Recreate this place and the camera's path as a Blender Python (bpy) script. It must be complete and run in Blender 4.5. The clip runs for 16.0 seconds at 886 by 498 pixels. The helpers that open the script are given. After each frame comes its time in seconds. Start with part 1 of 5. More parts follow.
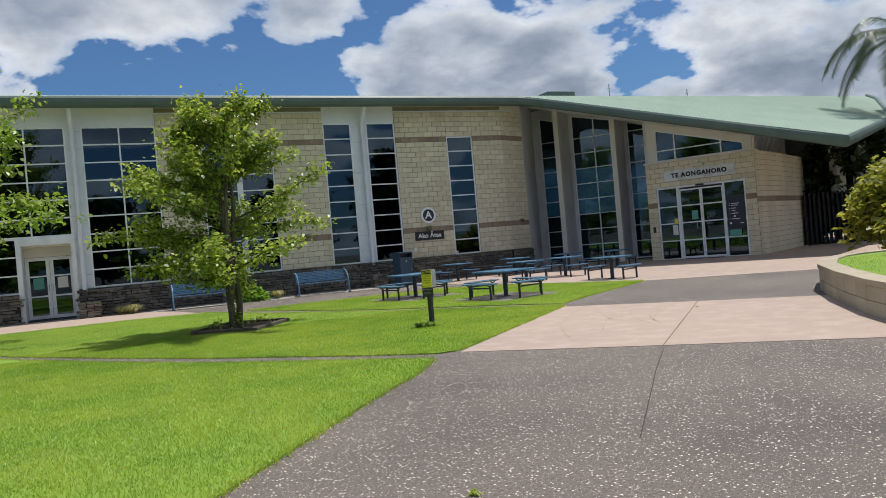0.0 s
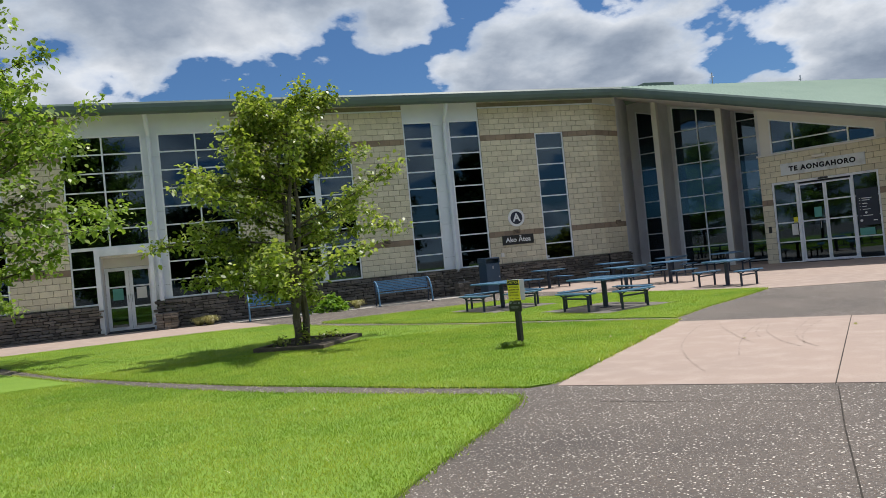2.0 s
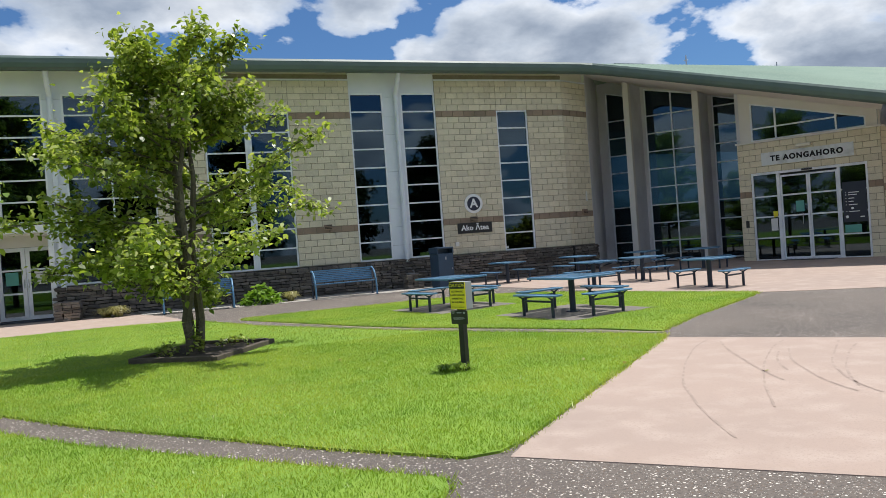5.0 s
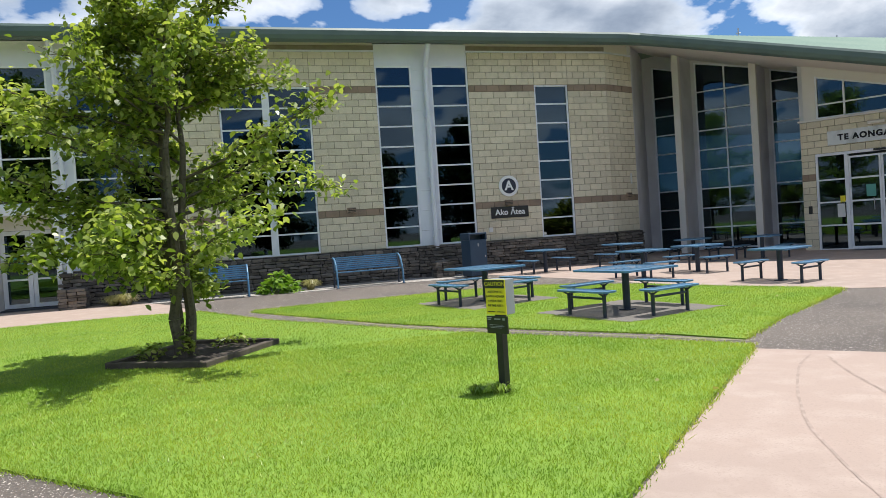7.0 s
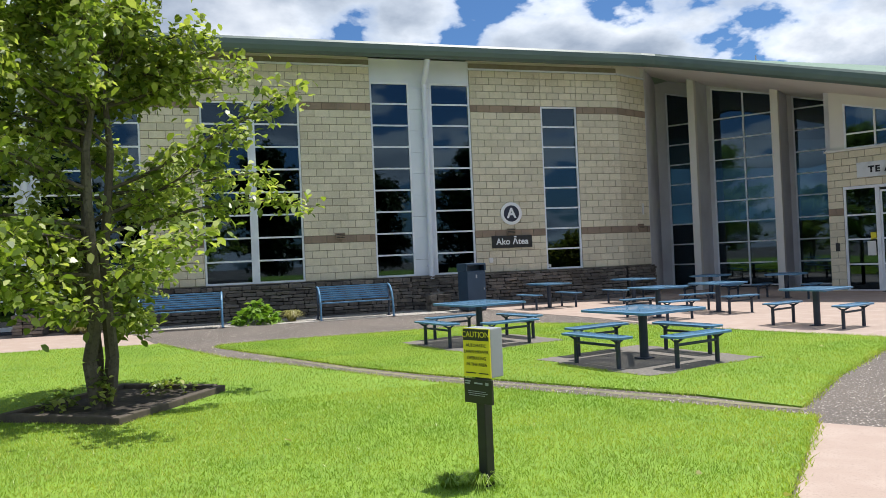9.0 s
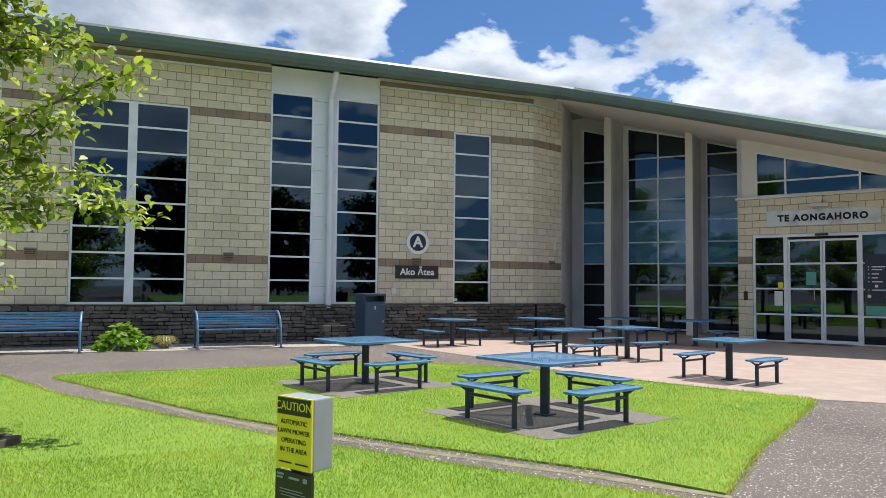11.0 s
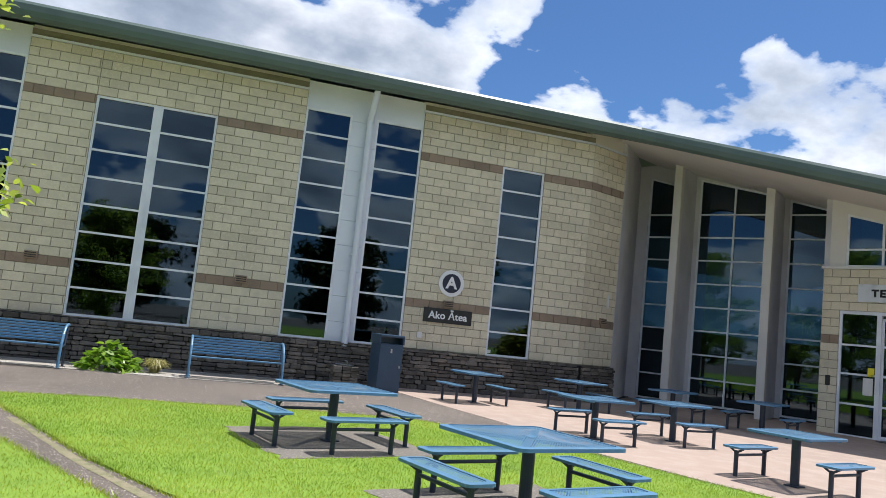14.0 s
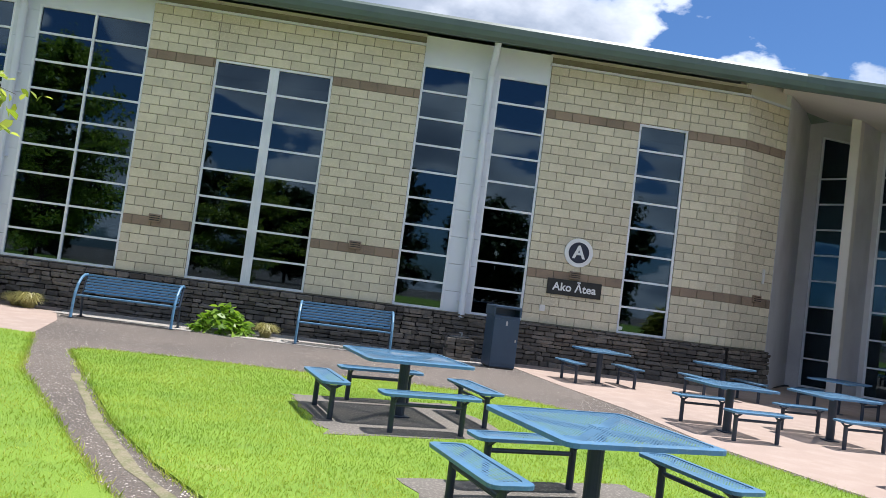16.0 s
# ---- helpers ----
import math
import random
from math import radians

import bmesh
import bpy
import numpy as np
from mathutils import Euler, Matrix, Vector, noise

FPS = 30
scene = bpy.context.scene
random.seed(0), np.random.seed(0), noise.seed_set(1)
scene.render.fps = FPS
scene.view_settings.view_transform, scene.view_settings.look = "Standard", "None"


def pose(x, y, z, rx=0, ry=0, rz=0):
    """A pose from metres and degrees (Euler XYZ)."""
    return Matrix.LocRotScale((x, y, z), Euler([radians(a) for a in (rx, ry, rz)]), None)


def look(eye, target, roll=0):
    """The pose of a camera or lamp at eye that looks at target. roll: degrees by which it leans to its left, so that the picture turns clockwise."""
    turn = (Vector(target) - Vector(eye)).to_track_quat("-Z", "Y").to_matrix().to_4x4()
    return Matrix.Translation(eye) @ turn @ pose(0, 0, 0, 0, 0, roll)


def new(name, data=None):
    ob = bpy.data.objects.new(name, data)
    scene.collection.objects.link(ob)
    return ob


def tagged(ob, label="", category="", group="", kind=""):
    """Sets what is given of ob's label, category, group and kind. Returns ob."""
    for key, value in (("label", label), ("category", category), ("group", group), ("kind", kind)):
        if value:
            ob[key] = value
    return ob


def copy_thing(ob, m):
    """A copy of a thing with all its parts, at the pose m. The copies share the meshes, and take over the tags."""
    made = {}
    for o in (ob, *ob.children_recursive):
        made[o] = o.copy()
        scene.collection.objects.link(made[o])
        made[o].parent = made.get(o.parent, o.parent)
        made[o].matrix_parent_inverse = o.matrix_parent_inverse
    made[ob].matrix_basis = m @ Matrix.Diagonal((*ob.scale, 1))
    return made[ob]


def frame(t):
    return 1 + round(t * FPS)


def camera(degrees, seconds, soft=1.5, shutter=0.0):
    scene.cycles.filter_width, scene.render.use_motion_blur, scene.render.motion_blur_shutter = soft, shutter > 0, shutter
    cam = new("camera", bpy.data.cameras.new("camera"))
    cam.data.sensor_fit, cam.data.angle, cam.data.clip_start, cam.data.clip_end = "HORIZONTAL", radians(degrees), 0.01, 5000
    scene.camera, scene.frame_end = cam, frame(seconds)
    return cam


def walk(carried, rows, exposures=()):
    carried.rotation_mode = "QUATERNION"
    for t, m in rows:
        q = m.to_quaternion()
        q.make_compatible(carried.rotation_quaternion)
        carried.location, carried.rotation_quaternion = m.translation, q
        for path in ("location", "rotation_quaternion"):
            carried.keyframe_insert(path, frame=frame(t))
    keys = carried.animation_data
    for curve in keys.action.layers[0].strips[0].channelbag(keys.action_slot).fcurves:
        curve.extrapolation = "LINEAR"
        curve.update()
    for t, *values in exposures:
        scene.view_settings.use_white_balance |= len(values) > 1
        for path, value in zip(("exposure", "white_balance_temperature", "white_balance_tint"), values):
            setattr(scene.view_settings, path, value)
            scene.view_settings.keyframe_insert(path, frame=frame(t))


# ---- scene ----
cam = camera(61.67, 16.0, soft=0.5)
PATH = [
    (0, (0.193, -0.406, 1.383), (0.983, 1.432, 1.372), -4.9),
    (0.5, (0.374, 0.081, 1.411), (1.076, 1.954, 1.411), -5.6),
    (1, (0.598, 0.500, 1.407), (1.222, 2.400, 1.418), -6.0),
    (1.5, (0.745, 0.907, 1.396), (1.320, 2.823, 1.414), -5.9),
    (2, (0.946, 1.348, 1.393), (1.512, 3.266, 1.417), -5.6),
    (2.5, (1.198, 1.782, 1.417), (1.783, 3.694, 1.450), -4.9),
    (3, (1.388, 2.183, 1.398), (2.005, 4.086, 1.436), -4.4),
    (3.5, (1.592, 2.607, 1.401), (2.246, 4.497, 1.437), -4.1),
    (4, (1.816, 2.988, 1.435), (2.496, 4.869, 1.459), -4.0),
    (6.5, (2.505, 5.099, 1.422), (3.107, 7.006, 1.354), -4.3),
    (7, (2.689, 5.492, 1.439), (3.268, 7.406, 1.383), -3.8),
    (7.5, (2.843, 5.913, 1.434), (3.401, 7.833, 1.403), -3.0),
    (8, (3.029, 6.322, 1.416), (3.575, 8.246, 1.415), -2.3),
    (10.5, (4.020, 7.943, 1.436), (4.717, 9.817, 1.497), -1.2),
    (11, (4.230, 8.213, 1.453), (5.011, 10.052, 1.551), 0.5),
    (11.5, (4.504, 8.463, 1.476), (5.375, 10.257, 1.629), 2.2),
    (12, (4.752, 8.658, 1.508), (5.671, 10.423, 1.701), 3.1),
    (12.5, (5.000, 8.934, 1.470), (5.897, 10.709, 1.675), 3.5),
    (13, (5.274, 9.172, 1.466), (6.091, 10.986, 1.665), 3.8),
    (13.5, (5.577, 9.444, 1.470), (6.285, 11.303, 1.675), 4.6),
    (14, (5.874, 9.692, 1.455), (6.454, 11.593, 1.672), 6.0),
    (14.5, (6.227, 9.898, 1.441), (6.671, 11.832, 1.692), 8.2),
    (15, (6.476, 10.214, 1.441), (6.811, 12.165, 1.724), 10.2),
    (15.5, (6.732, 10.443, 1.413), (7.018, 12.414, 1.598), 9.2),
    (16, (6.992, 10.736, 1.403), (7.167, 12.725, 1.512), 7.4),
]
EXPOSURES = [(0, 0.12, 6350, 10), (4, 0.24, 6300, 10), (7.5, 0.50, 6250, 10), (12, 0.54, 6250, 11), (14, 0.56, 6200, 12), (16, 0.68, 6100, 13)]
walk(cam, [(t, look(eye, target, roll)) for t, eye, target, roll in PATH], EXPOSURES)

# ---------------------------------------------------------------- sky and sun
SUN_DIR = Vector((0.32, 0.02, 0.94)).normalized()
sun = new("sun", bpy.data.lights.new("sun", "SUN"))
sun.data.energy, sun.data.angle, sun.data.color = 4.25, radians(0.53), (1.0, 0.95, 0.88)
sun.matrix_world = look(SUN_DIR * 60, (0, 0, 0))

world = bpy.data.worlds.new("world")
scene.world = world
world.use_nodes = True


def N(tree, kind, **inputs):
    """A node with settings; keys i0, i1... set input values, link tuples connect sockets."""
    node = tree.nodes.new(kind)
    for key, value in inputs.items():
        slot = node.inputs[int(key[1:])] if key[0] == "i" and key[1:].isdigit() else None
        if slot is None:
            if key == "op":
                node.operation = value
            elif key == "mode":
                node.blend_type = value
            elif key == "kind_":
                node.data_type = value
            elif key == "feature":
                node.feature = value
            elif key == "clamp":
                node.use_clamp = value
        elif isinstance(value, bpy.types.NodeSocket):
            tree.links.new(value, slot)
        else:
            slot.default_value = value
    return node


def ramp(tree, source, stops):
    node = tree.nodes.new("ShaderNodeValToRGB")
    while len(node.color_ramp.elements) < len(stops):
        node.color_ramp.elements.new(0.5)
    for el, (p, c) in zip(node.color_ramp.elements, stops):
        el.position = p
        el.color = (*c, 1) if len(c) == 3 else c
    tree.links.new(source, node.inputs[0])
    return node.outputs[0]


def grey(v):
    return (v, v, v)


wt = world.node_tree
bg = wt.nodes["Background"]
sky = wt.nodes.new("ShaderNodeTexSky")
sky.sky_type, sky.sun_disc = "NISHITA", False
sky.sun_elevation, sky.sun_rotation = radians(71), radians(86)
direction = wt.nodes.new("ShaderNodeTexCoord").outputs["Generated"]
sep = N(wt, "ShaderNodeSeparateXYZ", i0=direction)
up = N(wt, "ShaderNodeMath", op="MAXIMUM", i0=sep.outputs[2], i1=0.0)
den = N(wt, "ShaderNodeMath", op="ADD", i0=up.outputs[0], i1=0.34)
px = N(wt, "ShaderNodeMath", op="DIVIDE", i0=sep.outputs[0], i1=den.outputs[0])
py = N(wt, "ShaderNodeMath", op="DIVIDE", i0=sep.outputs[1], i1=den.outputs[0])
flat = N(wt, "ShaderNodeCombineXYZ", i0=px.outputs[0], i1=py.outputs[0], i2=3.1)
cloud = wt.nodes.new("ShaderNodeTexNoise")
cloud.inputs["Scale"].default_value, cloud.inputs["Detail"].default_value = 2.75, 11.0
cloud.inputs["Roughness"].default_value, cloud.inputs["Distortion"].default_value = 0.50, 0.10
wt.links.new(flat.outputs[0], cloud.inputs["Vector"])
body = wt.nodes.new("ShaderNodeTexNoise")
body.inputs["Scale"].default_value, body.inputs["Detail"].default_value = 3.4, 8.0
body.inputs["Roughness"].default_value = 0.58
shift = N(wt, "ShaderNodeVectorMath", op="ADD", i0=flat.outputs[0], i1=(0.35, -0.2, 0.4))
wt.links.new(shift.outputs[0], body.inputs["Vector"])
mask = ramp(wt, cloud.outputs[0], [(0.465, grey(0)), (0.485, grey(0.7)), (0.52, grey(1))])
tone = ramp(wt, body.outputs[0], [(0.34, (0.50, 0.55, 0.62)), (0.48, (0.70, 0.74, 0.79)), (0.62, (0.98, 0.98, 0.98))])
edge = ramp(wt, cloud.outputs[0], [(0.47, (1.25, 1.25, 1.25)), (0.545, (1.0, 1.0, 1.0)), (0.64, (0.62, 0.66, 0.72))])
cl = N(wt, "ShaderNodeMixRGB", mode="MULTIPLY", i0=1.0, i1=tone, i2=edge)
cl2 = N(wt, "ShaderNodeMixRGB", mode="MULTIPLY", i0=1.0, i1=cl.outputs[0], i2=(5.9, 6.1, 6.4, 1))
blue = N(wt, "ShaderNodeMixRGB", mode="MULTIPLY", i0=1.0, i1=sky.outputs[0], i2=(0.34, 0.51, 0.70, 1))
mixed = N(wt, "ShaderNodeMixRGB", i0=mask, i1=blue.outputs[0], i2=cl2.outputs[0])
wt.links.new(mixed.outputs[0], bg.inputs[0])
bg.inputs[1].default_value = 0.112

# ---------------------------------------------------------------- materials


def material(name, base, rough=0.8, metal=0.0, spots=(), bump=0.0, bump_scale=40.0, vary=0.0, spec=0.5, sheen=None):
    """A surface with a base colour, soft variation at given scales (scale, colour, low, high) and a fine relief.
    vary: spread of brightness between objects or islands."""
    m = bpy.data.materials.new(name)
    m.use_nodes = True
    t = m.node_tree
    p = t.nodes["Principled BSDF"]
    p.inputs["Roughness"].default_value, p.inputs["Metallic"].default_value = rough, metal
    p.inputs["Specular IOR Level"].default_value = spec
    geo = t.nodes.new("ShaderNodeNewGeometry")
    where = geo.outputs["Position"]
    colour = N(t, "ShaderNodeRGB").outputs[0]
    colour.default_value = (*base, 1)
    for scale, c, low, high in spots:
        n = t.nodes.new("ShaderNodeTexNoise")
        n.inputs["Scale"].default_value, n.inputs["Detail"].default_value = scale, 5.0
        t.links.new(where, n.inputs["Vector"])
        f = ramp(t, n.outputs[0], [(low, grey(0)), (high, grey(1))])
        colour = N(t, "ShaderNodeMixRGB", i0=f, i1=colour, i2=(*c, 1)).outputs[0]
    if vary:
        info = t.nodes.new("ShaderNodeObjectInfo").outputs["Random"]
        isl = geo.outputs["Random Per Island"]
        both = N(t, "ShaderNodeMath", op="ADD", i0=info, i1=isl)
        wrap = N(t, "ShaderNodeMath", op="FRACT", i0=both.outputs[0])
        f = ramp(t, wrap.outputs[0], [(0, grey(1 - vary)), (1, grey(1 + vary))])
        colour = N(t, "ShaderNodeMixRGB", mode="MULTIPLY", i0=1.0, i1=colour, i2=f).outputs[0]
    t.links.new(colour, p.inputs["Base Color"])
    if bump:
        n = t.nodes.new("ShaderNodeTexNoise")
        n.inputs["Scale"].default_value, n.inputs["Detail"].default_value = bump_scale, 6.0
        t.links.new(where, n.inputs["Vector"])
        b = t.nodes.new("ShaderNodeBump")
        b.inputs["Strength"].default_value, b.inputs["Distance"].default_value = bump, 0.01
        t.links.new(n.outputs[0], b.inputs["Height"])
        t.links.new(b.outputs[0], p.inputs["Normal"])
    return m


BLOCK = material("cream_block", (0.66, 0.60, 0.45), 0.9, spots=((0.8, (0.55, 0.49, 0.36), 0.45, 0.72), (30, (0.72, 0.66, 0.52), 0.45, 0.75), (5, (0.60, 0.55, 0.42), 0.5, 0.7)), bump=0.35, bump_scale=60, vary=0.09)
BROWN = material("brown_block", (0.30, 0.225, 0.165), 0.9, spots=((2.0, (0.22, 0.17, 0.13), 0.4, 0.7), (35, (0.32, 0.23, 0.16), 0.5, 0.75)), bump=0.35, bump_scale=60, vary=0.15)
MORTAR = material("mortar", (0.26, 0.235, 0.18), 0.95, spots=((5, (0.22, 0.19, 0.14), 0.4, 0.7),), bump=0.3)
STONE = material("dark_schist", (0.125, 0.113, 0.10), 0.85, spots=((3, (0.20, 0.168, 0.135), 0.45, 0.7), (22, (0.10, 0.093, 0.087), 0.45, 0.7)), bump=0.7, bump_scale=25, vary=0.45)
# near-black: the shade in the gaps between stacked stones, as a colour
GAP_SHADE = material("stone_gap", (0.025, 0.024, 0.023), 0.95, bump=0.3, spots=((9, (0.05, 0.045, 0.04), 0.45, 0.7),))
WHITE = material("white_frame", (0.80, 0.83, 0.88), 0.4, spots=((2, (0.60, 0.64, 0.70), 0.45, 0.75),), bump=0.03)
PANEL = material("pale_panel", (0.72, 0.76, 0.83), 0.45, spots=((1.3, (0.64, 0.68, 0.75), 0.4, 0.75),), bump=0.04, bump_scale=8)
RENDER_ = material("grey_plaster", (0.66, 0.67, 0.70), 0.85, spots=((1.0, (0.54, 0.54, 0.57), 0.4, 0.7), (25, (0.60, 0.60, 0.63), 0.5, 0.75)), bump=0.2)
PALE = material("pale_plaster", (0.72, 0.70, 0.67), 0.8, spots=((0.9, (0.64, 0.62, 0.59), 0.45, 0.75),), bump=0.1)
SOFFIT = material("soffit", (0.74, 0.71, 0.65), 0.8, spots=((0.7, (0.66, 0.63, 0.57), 0.45, 0.75),), bump=0.05)
ROOF = material("green_roof", (0.30, 0.40, 0.31), 0.5, spots=((0.6, (0.26, 0.36, 0.28), 0.4, 0.7), (14, (0.33, 0.43, 0.34), 0.5, 0.75)), bump=0.05)
GUTTER = material("green_gutter", (0.10, 0.145, 0.125), 0.45, spots=((1.5, (0.08, 0.12, 0.105), 0.4, 0.7),), bump=0.03)
METAL = material("grey_metal", (0.45, 0.46, 0.48), 0.35, 0.7, spots=((6, (0.36, 0.37, 0.39), 0.45, 0.7),))
BLUE = material("blue_steel", (0.09, 0.22, 0.37), 0.42, spots=((2.5, (0.085, 0.185, 0.29), 0.4, 0.7), (40, (0.18, 0.29, 0.37), 0.55, 0.75)), bump=0.05)
NAVY = material("navy_steel", (0.022, 0.035, 0.06), 0.4, spots=((5, (0.035, 0.05, 0.075), 0.5, 0.75),), bump=0.05)
BINBLUE = material("bin_navy", (0.025, 0.055, 0.10), 0.38, spots=((3, (0.03, 0.065, 0.115), 0.4, 0.7),), bump=0.03)
BLACK = material("black_paint", (0.012, 0.013, 0.014), 0.45, spots=((9, (0.02, 0.021, 0.022), 0.45, 0.7),), bump=0.05)
NIGHT = material("sign_navy", (0.012, 0.016, 0.04), 0.35, spots=((4, (0.016, 0.02, 0.045), 0.4, 0.7),))
LETTER = material("white_letter", (0.78, 0.79, 0.80), 0.4)
DARKLETTER = material("dark_letter", (0.018, 0.02, 0.024), 0.5, spec=0.2)
YELLOW = material("yellow_sign", (0.82, 0.72, 0.02), 0.4, spots=((6, (0.74, 0.66, 0.03), 0.45, 0.75),))
OLIVE = material("olive_black", (0.018, 0.022, 0.014), 0.4)
SILVER = material("sign_grey", (0.30, 0.32, 0.35), 0.4, spots=((5, (0.36, 0.38, 0.41), 0.45, 0.75),))
SILVERSIGN = material("pale_sign", (0.66, 0.69, 0.72), 0.45, spots=((3, (0.42, 0.44, 0.46), 0.45, 0.7),))
PAPER = material("paper", (0.70, 0.70, 0.68), 0.7)
TEAL = material("teal_notice", (0.10, 0.34, 0.29), 0.5)
# room dimness behind the windows is put into these two base colours
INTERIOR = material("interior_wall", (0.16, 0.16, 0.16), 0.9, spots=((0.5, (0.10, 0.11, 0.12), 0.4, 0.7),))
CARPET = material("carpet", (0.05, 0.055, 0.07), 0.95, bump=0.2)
CONCRETE = material("pink_concrete", (0.39, 0.296, 0.242), 0.9, spots=((0.35, (0.345, 0.268, 0.224), 0.4, 0.7), (3.0, (0.445, 0.352, 0.295), 0.45, 0.75), (70, (0.34, 0.263, 0.218), 0.52, 0.72)), bump=0.15, bump_scale=120)
GREYCON = material("grey_concrete", (0.17, 0.152, 0.13), 0.92, spots=((1.2, (0.12, 0.11, 0.095), 0.4, 0.7), (40, (0.30, 0.27, 0.235), 0.5, 0.72)), bump=0.25, bump_scale=90)
RETAIN = material("buff_retaining", (0.42, 0.36, 0.26), 0.9, spots=((1.2, (0.32, 0.27, 0.20), 0.45, 0.7), (28, (0.48, 0.42, 0.32), 0.5, 0.74)), bump=0.4, bump_scale=50, vary=0.1)
TYRE = material("tyre_mark", (0.315, 0.243, 0.202), 0.9, spots=((9, (0.395, 0.305, 0.252), 0.42, 0.60),))
SOIL = material("soil", (0.035, 0.028, 0.022), 0.95, spots=((12, (0.07, 0.055, 0.04), 0.45, 0.7),), bump=0.8, bump_scale=25)
TIMBER = material("weathered_timber", (0.085, 0.068, 0.052), 0.9, spots=((6, (0.13, 0.105, 0.08), 0.45, 0.7),), bump=0.5, bump_scale=20)
BARK = material("bark", (0.10, 0.082, 0.06), 0.9, spots=((5, (0.15, 0.13, 0.10), 0.45, 0.7), (30, (0.06, 0.05, 0.038), 0.5, 0.7)), bump=0.7, bump_scale=35)
DRY = material("dry_edge", (0.25, 0.215, 0.14), 0.95, spots=((6, (0.15, 0.16, 0.07), 0.4, 0.6), (60, (0.30, 0.26, 0.18), 0.5, 0.7)), bump=0.5, bump_scale=80)


def speckled(name, base, dark, pale, chip_scale, share):
    """Exposed aggregate: a dark matrix with pale chips of uneven size."""
    m = material(name, base, 0.85, spots=((0.5, dark, 0.42, 0.72), (45, dark, 0.48, 0.66)), bump=0.5, bump_scale=130)
    t = m.node_tree
    p = t.nodes["Principled BSDF"]
    at = t.nodes.new("ShaderNodeNewGeometry").outputs["Position"]
    colour = p.inputs["Base Color"].links[0].from_socket
    for scale, limit, c in ((chip_scale, share, pale), (chip_scale * 2.1, share * 1.25, tuple(v * 0.62 for v in pale)), (chip_scale * 1.4, share, (0.13, 0.085, 0.055))):
        v = t.nodes.new("ShaderNodeTexVoronoi")
        v.inputs["Scale"].default_value = scale
        t.links.new(at, v.inputs["Vector"])
        keep = N(t, "ShaderNodeSeparateXYZ", i0=v.outputs["Color"])
        chosen = N(t, "ShaderNodeMath", op="LESS_THAN", i0=keep.outputs[0], i1=limit)
        near = N(t, "ShaderNodeMath", op="LESS_THAN", i0=v.outputs["Distance"], i1=0.36)
        f = N(t, "ShaderNodeMath", op="MULTIPLY", i0=chosen.outputs[0], i1=near.outputs[0])
        colour = N(t, "ShaderNodeMixRGB", i0=f.outputs[0], i1=colour, i2=(*c, 1)).outputs[0]
    t.links.new(colour, p.inputs["Base Color"])
    return m


AGGREGATE = speckled("exposed_aggregate", (0.145, 0.12, 0.10), (0.08, 0.067, 0.058), (0.70, 0.64, 0.56), 48, 0.17)
GRAVEL = speckled("white_gravel", (0.40, 0.37, 0.33), (0.24, 0.22, 0.19), (0.72, 0.70, 0.66), 40, 0.5)


def foliage(name, a, b, c, trans=0.35, patches=False):
    m = bpy.data.materials.new(name)
    m.use_nodes = True
    t = m.node_tree
    p = t.nodes["Principled BSDF"]
    p.inputs["Roughness"].default_value = 0.38
    geo = t.nodes.new("ShaderNodeNewGeometry")
    col = ramp(t, geo.outputs["Random Per Island"], [(0, a), (0.55, b), (1, c)])
    if patches:
        for scale, tint, low, high in ((0.55, (0.62, 0.80, 0.60), 0.42, 0.62), (2.6, (0.78, 0.88, 0.75), 0.48, 0.66), (1.1, (1.25, 1.02, 1.5), 0.60, 0.74)):
            n = t.nodes.new("ShaderNodeTexNoise")
            n.inputs["Scale"].default_value, n.inputs["Detail"].default_value = scale, 4.0
            t.links.new(geo.outputs["Position"], n.inputs["Vector"])
            f = ramp(t, n.outputs[0], [(low, grey(1)), (high, tint)])
            col = N(t, "ShaderNodeMixRGB", mode="MULTIPLY", i0=1.0, i1=col, i2=f).outputs[0]
    t.links.new(col, p.inputs["Base Color"])
    tr = t.nodes.new("ShaderNodeBsdfTranslucent")
    bright = N(t, "ShaderNodeMixRGB", mode="MULTIPLY", i0=1.0, i1=col, i2=(1.5, 1.6, 0.7, 1))
    t.links.new(bright.outputs[0], tr.inputs[0])
    mix = N(t, "ShaderNodeMixShader", i0=trans)
    t.links.new(p.outputs[0], mix.inputs[1])
    t.links.new(tr.outputs[0], mix.inputs[2])
    t.links.new(mix.outputs[0], t.nodes["Material Output"].inputs[0])
    return m


LEAF = foliage("dogwood_leaf", (0.10, 0.15, 0.028), (0.25, 0.31, 0.055), (0.50, 0.52, 0.18), 0.42)
LEAF2 = foliage("pale_green_leaf", (0.12, 0.19, 0.035), (0.22, 0.31, 0.06), (0.36, 0.43, 0.13), 0.42)
BLADE = foliage("grass_blade", (0.27, 0.33, 0.045), (0.37, 0.43, 0.07), (0.51, 0.51, 0.16), 0.45, True)
TUFT = foliage("straw_grass", (0.24, 0.22, 0.07), (0.36, 0.33, 0.13), (0.48, 0.44, 0.22), 0.25)
HOSTA = foliage("broad_leaf", (0.08, 0.17, 0.02), (0.17, 0.29, 0.035), (0.28, 0.42, 0.07))
FROND = foliage("palm_frond", (0.02, 0.04, 0.010), (0.035, 0.06, 0.018), (0.06, 0.09, 0.03), 0.2)
BAMBOO = foliage("yellow_green_leaf", (0.16, 0.17, 0.025), (0.28, 0.28, 0.045), (0.42, 0.39, 0.09), 0.4)
